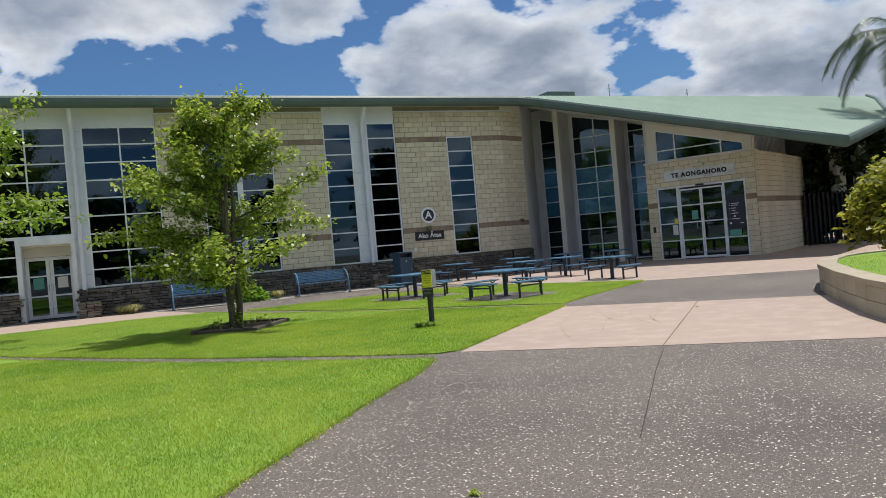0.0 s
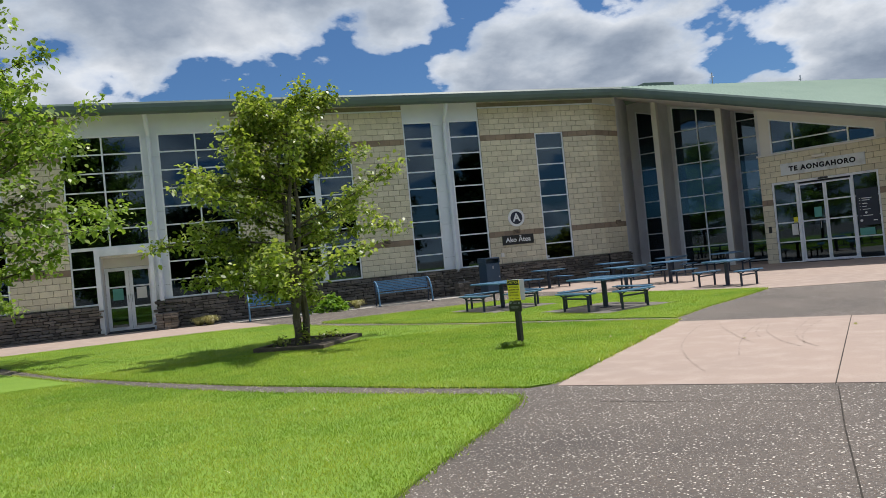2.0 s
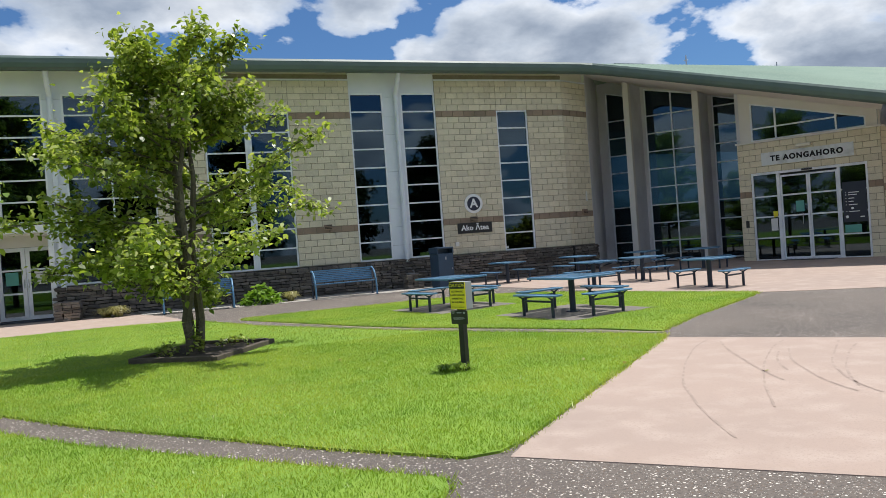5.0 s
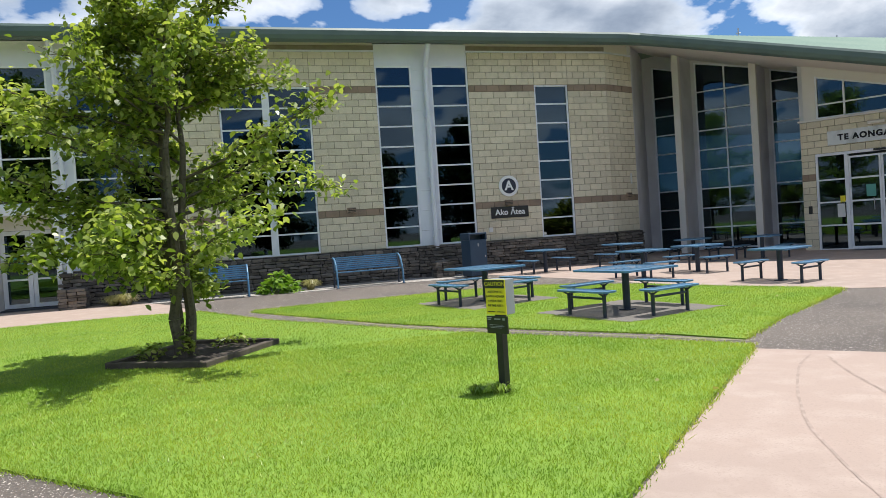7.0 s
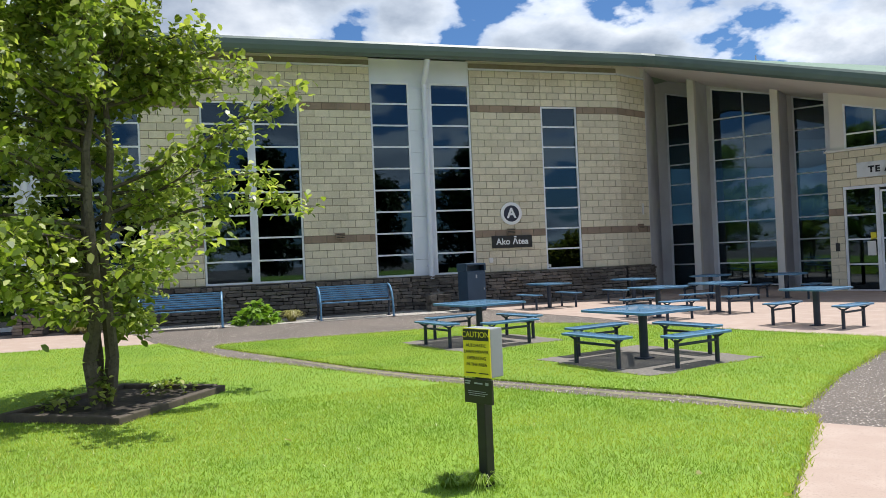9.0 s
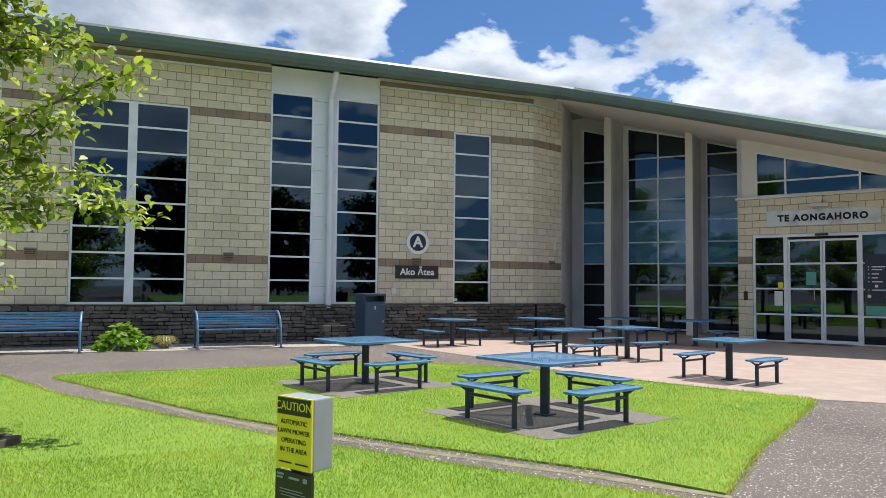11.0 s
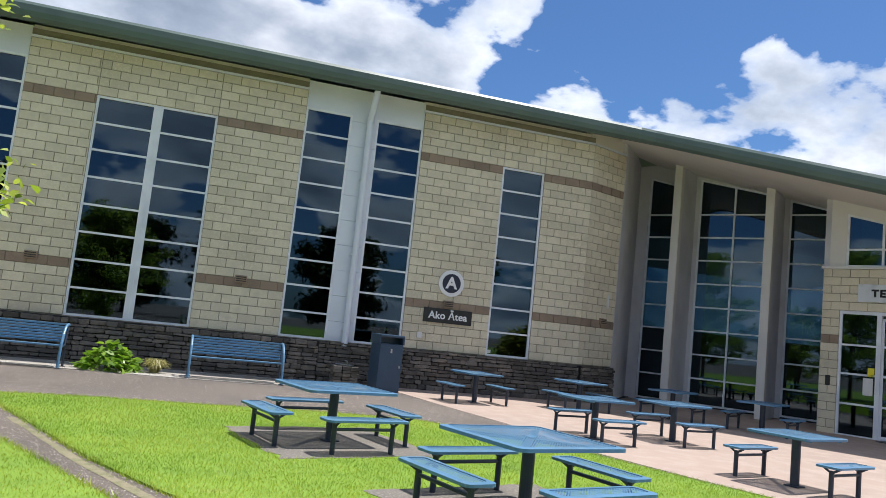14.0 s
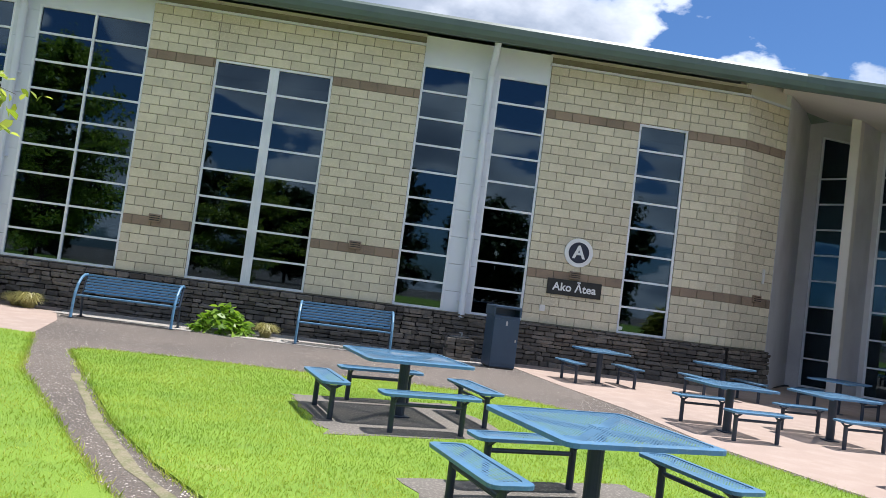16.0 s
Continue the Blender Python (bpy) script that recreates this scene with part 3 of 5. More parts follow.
door_1 = thing("door_1", FACE, "white double door with glass panes, closed", "door", kind="structure")
for a, b in ((-2.83, -2.11), (-2.10, -1.39)):
    leaf = door_leaf(door_1, a, b, 0.05, 2.11, 0.72, (0.78, 1.45), 0.11)
    box_part("notice", (a + 0.2, 0.702, 1.05, b - 0.2, 0.706, 1.42), TEAL if a < -2.5 else PAPER, leaf, "paper notice behind the glass")
h = bmesh.new()
add_tube(h, (-2.16, 0.66, 0.95), (-2.16, 0.66, 1.2), 0.012)
add_tube(h, (-2.05, 0.66, 0.95), (-2.05, 0.66, 1.2), 0.012)
part("door_handle", h, METAL, door_1, "steel pull handles")

# glazed wall set back behind two deep fins, under the falling eave
def wall_quad(bm, u0, u1, z0, dy0=0.0, dy1=0.25):
    """A wall strip in the glazed wall's frame whose head follows the soffit; z0: its foot at both ends."""
    v = [bm.verts.new(c) for y in (dy0, dy1) for c in ((u0, y, z0[0]), (u1, y, z0[1]), (u1, y, glazed_top(u1, y)), (u0, y, glazed_top(u0, y)))]
    for f in ((0, 1, 2, 3), (7, 6, 5, 4), (0, 4, 5, 1), (1, 5, 6, 2), (2, 6, 7, 3), (3, 7, 4, 0)):
        bm.faces.new([v[i] for i in f])


for k, (u0, u1, z0, z1) in enumerate(((-1.60, -1.24, 0, 0), (-1.24, 0.10, 6.96, 6.58), (0.10, 0.34, 0, 0), (0.34, 2.40, 6.86, 6.36), (2.40, 2.88, 0, 0), (2.88, 4.10, 6.2, 5.86), (4.10, 4.6, 0, 0))):
    bm = bmesh.new()
    wall_quad(bm, u0, u1, (z0, z1))
    tagged(part("wall_glazed_%d" % (k + 1), bm, RENDER_, m=GLAZED), "grey plastered wall between tall windows", "wall", kind="structure")
LVG = [0.12 + 0.706 * k for k in range(1, 9)]
window("window_9", GLAZED, -1.24, 0.10, 0.05, 6.96, 1, LVG, "tall narrow window beside a pale column", depth=0.10, slope=6.58)
window("window_10", GLAZED, 0.34, 2.40, 0.05, 6.86, 2, LVG, "tall window of two columns under the sloping eave", depth=0.06, slope=6.36)
window("window_11", GLAZED, 2.88, 4.10, 0.05, 6.2, 1, LVG, "tall window beside the entrance block", depth=0.10, slope=5.86)
for k, (u0, u1, back) in enumerate(((0.0, 0.22, 0.02), (2.53, 2.75, 0.02))):
    bm = bmesh.new()
    wall_quad(bm, u0 + 0.02, u1 - 0.004, (0, 0), -1.28, back)
    tagged(part("wall_fin_%d" % (k + 1), bm, RENDER_, m=GLAZED), "grey plastered fin wall behind a pale column", "wall", kind="structure")
    bm = bmesh.new()
    wall_quad(bm, u0, u1, (0, 0), -1.55, -1.28)
    bmesh.ops.bevel(bm, geom=[e for e in bm.edges if abs(e.verts[0].co.z - e.verts[1].co.z) > 1], offset=0.012, segments=2, affect="EDGES")
    tagged(part("column_%d" % (k + 1), bm, PALE, m=GLAZED), "pale plastered column under the eave", "column", kind="structure")


def upright_wall(name, a, b, label, thick=0.2):
    """A plain wall from a to b in plan, up to the porch soffit."""
    d = (Vector(b) - Vector(a)).normalized()
    n = Vector((-d.y, d.x)) * thick
    bm = bmesh.new()
    v = [bm.verts.new((x, y, z)) for x, y in (a, b, (b[0] + n.x, b[1] + n.y), (a[0] + n.x, a[1] + n.y)) for z in (0, porch_z(x, y) + 0.02)]
    for f in ((0, 2, 3, 1), (2, 4, 5, 3), (4, 6, 7, 5), (6, 0, 1, 7), (1, 3, 5, 7), (6, 4, 2, 0)):
        bm.faces.new([v[i] for i in f])
    return tagged(part(name, bm, RENDER_), label, "wall", kind="structure")


left_end = GLAZED @ Vector((-1.58, 0.0, 0))
right_end = GLAZED @ Vector((4.5, 0.02, 0))
upright_wall("wall_porch", (16.36, 27.56), (left_end.x, left_end.y), "grey plastered wall leading into the porch")
upright_wall("wall_side", (20.3, 24.45), (right_end.x, right_end.y), "grey plastered wall beside the entrance", -0.2)

# entrance block
EW, EH = 4.29, 3.93
wall_en = wall_thing("wall_entrance", ENTRY, "cream concrete block wall round the entrance doors", [(0, 0.40, 0, EH - 0.01), (3.88, EW, 0, EH - 0.01), (0.40, 3.88, 2.93, EH - 0.01)], 0.02, 0.30)


def entry_blocks():
    k = 0
    z = -0.07
    while z < EH - 0.05:
        for x0, x1 in (((0, 0.40), (3.88, EW)) if z < 2.8 else ((0, EW),)):
            x = x0 - (0.2 if k % 2 else 0)
            while x < x1 - 0.01:
                a, b = max(x, x0), min(x + 0.4, x1)
                if b - a > 0.03:
                    pieces.append((wall_en, a, b, z, abs(z - 2.13) < 0.05, True))
                x += 0.4
        z += COURSE
        k += 1


entry_blocks()
clad("trim_coping", ENTRY, -0.04, EW + 0.04, EH, EH + 0.06, PALE, "pale coping on the entrance block", -0.04, 0.5)
# curved flank of the block
bm = bmesh.new()
flank = [(22.16, 20.48), (22.45, 20.58), (22.95, 20.8), (23.9, 21.25), (25.3, 22.0), (26.9, 22.9), (28.5, 23.8)]
for z0, z1, out in ((0, 2.0, 0), (2.2, EH, 0), (2.0, 2.2, 0.004)):
    for (xa, ya), (xb, yb) in zip(flank, flank[1:]):
        v = [bm.verts.new(c) for c in ((xa, ya - out, z0), (xb, yb - out, z0), (xb, yb - out, z1), (xa, ya - out, z1), (xa, ya + 0.25, z0), (xb, yb + 0.25, z0), (xb, yb + 0.25, z1), (xa, ya + 0.25, z1))]
        for f in ((0, 1, 2, 3), (7, 6, 5, 4), (0, 4, 5, 1), (2, 6, 7, 3)):
            bm.faces.new([v[i] for i in f])
flank_ob = part("wall_flank", bm, BLOCK)
tagged(flank_ob, "curved cream block flank of the entrance", "wall", kind="structure")
bm = bmesh.new()
for (xa, ya), (xb, yb) in zip(flank, flank[1:]):
    v = [bm.verts.new(c) for c in ((xa, ya - 0.008, 2.0), (xb, yb - 0.008, 2.0), (xb, yb - 0.008, 2.2), (xa, ya - 0.008, 2.2))]
    bm.faces.new(v)
part("band", bm, BROWN, flank_ob, "brown block band")
bm = bmesh.new()
for k in range(19):
    z = 0.2 + 0.2 * k
    for (xa, ya), (xb, yb) in zip(flank, flank[1:]):
        bm.faces.new([bm.verts.new(c) for c in ((xa, ya - 0.006, z - 0.006), (xb, yb - 0.006, z - 0.006), (xb, yb - 0.006, z + 0.006), (xa, ya - 0.006, z + 0.006))])
part("mortar_joint", bm, MORTAR, flank_ob, "mortar joints")

# gable wall above the block
bm = bmesh.new()


def gable_quad(bm, u0, u1, z0, z1=None, y0=0.10, y1=0.30):
    tops = [entry_top(u, y0) if z1 is None else z1 for u in (u0, u1)]
    v = [bm.verts.new((u, y, z)) for y in (y0, y1) for u, z in ((u0, z0), (u1, z0), (u1, tops[1]), (u0, tops[0]))]
    for f in ((0, 1, 2, 3), (7, 6, 5, 4), (0, 4, 5, 1), (1, 5, 6, 2), (2, 6, 7, 3), (3, 7, 4, 0)):
        bm.faces.new([v[i] for i in f])


def gable_head(u):
    return 5.30 - 0.285 * (u - 0.46)


gable_quad(bm, 0.10, 0.46, EH + 0.06)
gable_quad(bm, 3.90, EW - 0.04, EH + 0.06)
v = [bm.verts.new((u, y, z)) for y in (0.10, 0.30) for u, z in ((0.46, gable_head(0.46)), (3.90, gable_head(3.90)), (3.90, entry_top(3.90, 0.1)), (0.46, entry_top(0.46, 0.1)))]
for f in ((0, 1, 2, 3), (7, 6, 5, 4), (0, 4, 5, 1), (1, 5, 6, 2), (2, 6, 7, 3), (3, 7, 4, 0)):
    bm.faces.new([v[i] for i in f])
tagged(part("wall_gable", bm, PALE, m=ENTRY), "pale plastered wall over the entrance", "wall", kind="structure")
window("window_12", ENTRY, 0.46, 3.90, EH + 0.06, gable_head(0.46), 3, [4.42], "raking clerestory window over the entrance", depth=0.16, cols_at=[0.46, 1.25, 3.06, 3.90], slope=gable_head(3.90))
# metal clad cheek to the right of the gable
bm = bmesh.new()
for k in range(26):
    a = Vector((22.2, 20.58)).lerp(Vector((26.4, 22.8)), k / 26)
    b = Vector((22.2, 20.58)).lerp(Vector((26.4, 22.8)), (k + 0.8) / 26)
    add_prism(bm, [(a.x, a.y), (b.x, b.y), (b.x, b.y + 0.2), (a.x, a.y + 0.2)], EH, 4.95)
add_prism(bm, [(22.2, 20.61), (26.4, 22.83), (26.4, 23.0), (22.2, 20.78)], EH, 4.95)
tagged(part("trim_cheek", bm, METAL), "ribbed pale metal cladding under the roof", "cladding", kind="structure")

# entrance doors
door_2 = thing("door_2", ENTRY, "white sliding entrance doors with glass side lights", "door", kind="structure")
bm = bmesh.new()
add_box(bm, 0.40, 0.03, 0.0, 0.46, 0.15, 2.93)
add_box(bm, 3.82, 0.03, 0.0, 3.88, 0.15, 2.93)
add_box(bm, 0.46, 0.03, 2.85, 3.82, 0.15, 2.93)
add_box(bm, 0.46, 0.03, 0.0, 3.82, 0.15, 0.035)
add_box(bm, 1.20, 0.03, 0.035, 1.30, 0.15, 2.85)
add_box(bm, 3.02, 0.03, 0.035, 3.10, 0.15, 2.85)
for a, b in ((0.46, 1.20), (3.10, 3.82)):
    for z in (0.72, 1.42, 2.1):
        add_box(bm, a, 0.05, z, b, 0.13, z + 0.045)
part("door_frame", bm, WHITE, door_2)
for a, b in ((0.46, 1.20), (3.10, 3.82)):
    p = box_part("pane", (a, 0.085, 0.035, b, 0.093, 2.85), GLASS, door_2)
    p.visible_shadow = False
for a, b in ((1.30, 2.155), (2.165, 3.02)):
    leaf = door_leaf(door_2, a, b, 0.04, 2.78, 0.10, (0.72, 1.42, 2.1), 0.055)
    if a < 2:
        t = bmesh.new()
        add_tube(t, (1.95, 0.05, 1.15), (1.95, 0.05, 1.5), 0.012)
        part("door_handle", t, METAL, leaf, "steel pull handle")
        box_part("notice", (1.75, 0.07, 1.55, 2.0, 0.073, 1.9), TEAL, leaf, "printed notice on the glass")
box_part("sensor", (2.0, -0.03, 2.86, 2.32, 0.03, 2.92), BLACK, door_2, "black door sensor", 0.01)
box_part("notice", (0.95, 0.05, 0.98, 1.16, 0.053, 1.38), PAPER, door_2, "white paper notice on the side light")
box_part("notice", (1.04, 0.05, 1.42, 1.18, 0.053, 1.62), YELLOW, door_2, "small yellow sticker on the side light")
directory = box_part("directory", (3.14, 0.03, 1.10, 3.80, 0.045, 2.35), NIGHT, door_2, "dark directory panel with white lines")
bm = bmesh.new()
for k, (w, z) in enumerate(((0.30, 2.02), (0.24, 1.95), (0.16, 1.84), (0.14, 1.74), (0.24, 1.64), (0.3, 1.43))):
    add_box(bm, 3.30, 0.024, z - 0.012, 3.30 + w, 0.03, z + 0.012)
    add_box(bm, 3.22, 0.024, z - 0.012, 3.245, 0.03, z + 0.012)
add_tube(bm, (3.40, 0.03, 1.53), (3.40, 0.024, 1.53), 0.04)
add_box(bm, 3.6, 0.024, 1.24, 3.72, 0.03, 1.27)
add_tube(bm, (3.24, 0.03, 1.27), (3.24, 0.024, 1.27), 0.045)
part("lettering", bm, LETTER, directory, "unreadable white directory lines")
box_part("notice", (3.16, 0.022, 0.78, 3.62, 0.028, 1.02), TEAL, door_2, "green notice on the glass")
tagged(box_part("doormat", (1.4, -0.5, 0.006, 2.9, -0.02, 0.02), BLACK, m=ENTRY), "black rubber mat before the entrance doors", "door mat")

# interior shell added behind the glass; its dark colours stand for the shade of rooms
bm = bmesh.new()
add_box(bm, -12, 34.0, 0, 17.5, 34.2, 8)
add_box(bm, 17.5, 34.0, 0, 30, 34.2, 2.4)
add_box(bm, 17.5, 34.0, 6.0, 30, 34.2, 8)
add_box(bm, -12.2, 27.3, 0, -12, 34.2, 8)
tagged(part("wall_interior", bm, INTERIOR), "added inner wall behind the glass, coloured dark for an unlit room", "wall", kind="structure")
tagged(slab_part("floor_interior", [(-12, 27.3), (15.5, 27.36), (16.5, 27.9), (18.7, 30.3), (22.2, 25.9), (20.5, 24.4), (22.5, 20.9), (28.6, 24.1), (30, 24.1), (30, 34), (-12, 34)], 0.0, 0.03, CARPET, "added dark carpet floor behind the glass", "floor"), "", "")
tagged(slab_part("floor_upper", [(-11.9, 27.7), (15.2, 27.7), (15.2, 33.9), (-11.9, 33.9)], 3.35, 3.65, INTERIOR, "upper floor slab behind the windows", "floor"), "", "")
tagged(box_part("wall_east", (29.8, 24.2, 0, 30, 34, 6), INTERIOR), "added inner wall, coloured dark for an unlit room", "wall", kind="structure")

# ---------------------------------------------------------------- roof
def roof_z(y):
    return 5.62 + 0.34 * (y - 22)


EAVE = [(-24, 26.35), (14.9, 26.35), (15.5, 26.32), (15.9, 26.15), (16.2, 25.85), (16.84, 24.81), (18.39, 22.0), (20.2, 18.72), (21.6, 16.2)]
EDGE = EAVE + [(29.7, 20.3), (37.0, 26.2), (38.2, 27.6)]
bm = bmesh.new()
RIDGE_Y = 27.6


def roof_sheet(bm, drop, outline, ridge):
    front = [bm.verts.new((x, y, roof_z(y) - drop)) for x, y in outline]
    a = bm.verts.new((-24, RIDGE_Y, roof_z(RIDGE_Y) - drop))
    return bm.faces.new(front + [a])


top = roof_sheet(bm, 0.0, EDGE, None)
low = roof_sheet(bm, 0.16, EDGE, None)
back = [bm.verts.new(c) for c in ((-24, 27.6, roof_z(27.6)), (38.2, 27.6, roof_z(27.6)), (40, 46, 6.2), (-24, 46, 6.2))]
bm.faces.new(back)
roof_ob = tagged(part("roof", bm, ROOF), "pale green metal roof", "roof", kind="structure")
# standing ribs of the sheeting
bm = bmesh.new()
for k in range(-60, 190):
    x = k * 0.2
    ys = RIDGE_Y
    # front limit of the sheet at this x
    yf = None
    for (xa, ya), (xb, yb) in zip(EDGE, EDGE[1:]):
        if xa <= x <= xb:
            yf = ya + (yb - ya) * (x - xa) / (xb - xa)
            break
    if yf is None or RIDGE_Y - yf < 0.05:
        continue
    for w0, w1, h in ((-0.02, 0.02, 0.018),):
        v = [bm.verts.new(c) for c in ((x + w0, yf, roof_z(yf) + 0.002), (x, yf, roof_z(yf) + h), (x + w1, yf, roof_z(yf) + 0.002), (x + w0, ys, roof_z(ys) + 0.002), (x, ys, roof_z(ys) + h), (x + w1, ys, roof_z(ys) + 0.002))]
        bm.faces.new((v[0], v[1], v[4], v[3]))
        bm.faces.new((v[1], v[2], v[5], v[4]))
part("rib", bm, ROOF, roof_ob)
# gutter along the eave
bm = bmesh.new()
rings = []
for i, (x, y) in enumerate(EDGE):
    a, b = Vector(EDGE[max(i - 1, 0)]), Vector(EDGE[min(i + 1, len(EDGE) - 1)])
    d = (b - a).normalized()
    n = Vector((d.y, -d.x))
    z = roof_z(y)
    prof = ((0.0, 0.13), (0.09, 0.12), (0.135, 0.05), (0.14, -0.08), (0.11, -0.19), (0.03, -0.25), (-0.06, -0.25), (-0.06, 0.10))
    rings.append([bm.verts.new((x + n.x * o, y + n.y * o, z + h)) for o, h in prof])
for r0, r1 in zip(rings, rings[1:]):
    for j in range(len(r0)):
        k = (j + 1) % len(r0)
        bm.faces.new((r0[j], r0[k], r1[k], r1[j]))
bm.faces.new(rings[0])
bm.faces.new(rings[-1][::-1])
gutter = part("gutter", bm, GUTTER, roof_ob, "dark green rounded gutter")
# soffit
bm = bmesh.new()
for plan in ([(-24, 26.40), (14.9, 26.40), (15.52, 26.37), (16.4, 27.6), (16.4, 28.6), (-24, 28.6)], [(20.25, 18.77), (21.65, 16.3), (29.7, 20.4), (30, 28.6), (22.4, 20.6)]):
    for rise in (0.02, 0.06):
        bm.faces.new([bm.verts.new((x, y, soffit_z(y) + rise)) for x, y in plan])
for rise in (0.0, 0.04):
    bm.faces.new([bm.verts.new((x, y, porch_z(x, y) + rise)) for x, y in ((15.52, 26.37), (15.94, 26.2), (16.25, 25.9), (16.89, 24.85), (18.44, 22.05), (20.25, 18.77), (22.5, 20.7), (22.9, 25.6), (19.0, 30.7), (18.2, 30.6), (16.2, 27.7))])
tagged(part("ceiling_soffit", bm, SOFFIT), "plain pale soffit under the eave", "soffit", kind="structure")
tagged(box_part("roof_vent", (21.4, 33.2, 6.6, 23.1, 34.6, 9.0), GUTTER, bevel=0.03), "green metal plant box on the roof", "roof vent")
for x, z in ((25.2, 9.35), (30.6, 9.1)):
    bm = bmesh.new()
    add_tube(bm, (x, 33, 6.5), (x, 33, z), 0.03)
    add_tube(bm, (x - 0.12, 33, z - 0.25), (x + 0.12, 33, z - 0.2), 0.02)
    tagged(part("roof_aerial", bm, METAL), "thin aerial standing on the green roof", "aerial", "roof aerials")

# downpipes
for x in (-1.06, 9.0):
    pipe = thing("downpipe", Matrix.Translation((x, 0, 0)), "pale grey round downpipe on a pilaster", "downpipe", "downpipes")
    bm = bmesh.new()
    add_tube(bm, (0, 26.96, 0.82), (0, 26.96, 6.30), 0.075, sides=16)
    add_tube(bm, (0, 26.96, 6.27), (0, 26.45, 6.92), 0.075, sides=16)
    part("pipe", bm, PANEL, pipe)
    for z in (1.2, 3.0, 4.8):
        box_part("bracket", (-0.1, 26.95, z, 0.1, 27.08, z + 0.03), PANEL, pipe)

# ---------------------------------------------------------------- picnic tables
TOP_Z, SEAT_Z = 0.645, 0.385


def rounded_plate(bm, w, d, z0, z1, r, holes=True):
    """A steel plate w by d with rounded corners; the middle is a lattice of slots, the rim is solid and rolled down."""
    pts = []
    for cx, cy, a0 in ((w / 2 - r, d / 2 - r, 0), (-w / 2 + r, d / 2 - r, 90), (-w / 2 + r, -d / 2 + r, 180), (w / 2 - r, -d / 2 + r, 270)):
        pts += [(cx + r * math.cos(radians(a0 + a)), cy + r * math.sin(radians(a0 + a))) for a in (0, 30, 60, 90)]
    rim = 0.055
    inner = []
    for x, y in pts:
        inner.append((x * (w - 2 * rim) / w, y * (d - 2 * rim) / d))
    o1 = [bm.verts.new((x, y, z1 - 0.006)) for x, y in pts]
    o0 = [bm.verts.new((x, y, z0)) for x, y in pts]
    i1 = [bm.verts.new((x, y, z1)) for x, y in inner]
    i0 = [bm.verts.new((x, y, z0 + 0.01)) for x, y in inner]
    n = len(pts)
    for i in range(n):
        j = (i + 1) % n
        bm.faces.new((o1[i], o1[j], i1[j], i1[i]))
        bm.faces.new((o0[j], o0[i], i0[i], i0[j]))
        bm.faces.new((o0[i], o0[j], o1[j], o1[i]))
        bm.faces.new((i1[i], i1[j], i0[j], i0[i]))


def lattice(bm, w, d, z, pitch):
    """Fine crossed bars that stand for the perforated sheet."""
    w, d = w - 0.10, d - 0.10
    nx, ny = int(w / pitch), int(d / pitch)
    t = pitch * 0.27
    for i in range(nx + 1):
        x = -w / 2 + w * i / nx
        v = [bm.verts.new(c) for c in ((x - t, -d / 2, z), (x + t, -d / 2, z), (x + t, d / 2, z), (x - t, d / 2, z))]
        bm.faces.new(v)
    for i in range(ny + 1):
        y = -d / 2 + d * i / ny
        v = [bm.verts.new(c) for c in ((-w / 2, y - t, z + 0.001), (w / 2, y - t, z + 0.001), (w / 2, y + t, z + 0.001), (-w / 2, y + t, z + 0.001))]
        bm.faces.new(v)


def picnic_table(m, w, d, seats, reach, label, group):
    """A steel table on one post. seats: the sides (degrees) on which a bench stands."""
    root = thing("picnic_table", m, label, "picnic table", group)
    bm = bmesh.new()
    rounded_plate(bm, w, d, TOP_Z - 0.035, TOP_Z, 0.07)
    top = part("tabletop", bm, BLUE, root, "blue perforated steel top")
    bm = bmesh.new()
    lattice(bm, w, d, TOP_Z - 0.006, 0.027)
    part("mesh_sheet", bm, BLUE, top)
    bm = bmesh.new()
    add_box(bm, -0.05, -0.05, TOP_Z - 0.034, 0.05, 0.05, TOP_Z - 0.004)
    for a in (45, 135):
        add_box(bm, -w * 0.52, -0.03, TOP_Z - 0.05, w * 0.52, 0.03, TOP_Z - 0.02, Matrix.Rotation(radians(a), 4, "Z"))
    part("cross_arm", bm, BLUE, root)
    bm = bmesh.new()
    add_tube(bm, (0, 0, -0.02), (0, 0, TOP_Z - 0.03), 0.055, sides=16)
    part("post", bm, NAVY, root, "dark blue steel post")
    bm = bmesh.new()
    add_box(bm, -0.09, -0.09, 0.0, 0.09, 0.09, 0.016, bevel=0.004)
    part("base_plate", bm, NAVY, root)
    for a in seats:
        r = Matrix.Rotation(radians(a), 4, "Z")
        sm = r @ Matrix.Translation((0, -reach, 0))
        length = w * 0.88
        bm = bmesh.new()
        rounded_plate(bm, length, 0.29, SEAT_Z - 0.03, SEAT_Z, 0.06)
        seat = part("bench_seat", bm, BLUE, root, "blue perforated steel seat", sm)
        bm = bmesh.new()
        lattice(bm, length, 0.29, SEAT_Z - 0.006, 0.027)
        part("mesh_sheet", bm, BLUE, seat)
        for s in (-1, 1):
            bm = bmesh.new()
            x = s * length * 0.36
            add_tube(bm, (x, 0, -0.02), (x, 0, SEAT_Z - 0.06), 0.028, sides=12)
            for e in (-1, 1):
                add_tube(bm, (x, 0, SEAT_Z - 0.09), (x, e * 0.11, SEAT_Z - 0.025), 0.014, sides=8)
            part("leg", bm, NAVY, root, "", sm)
        bm = bmesh.new()
        add_tube(bm, (-length * 0.36, 0, SEAT_Z - 0.12), (length * 0.36, 0, SEAT_Z - 0.12), 0.018, sides=8)
        part("stretcher", bm, NAVY, root, "", sm)
    return root


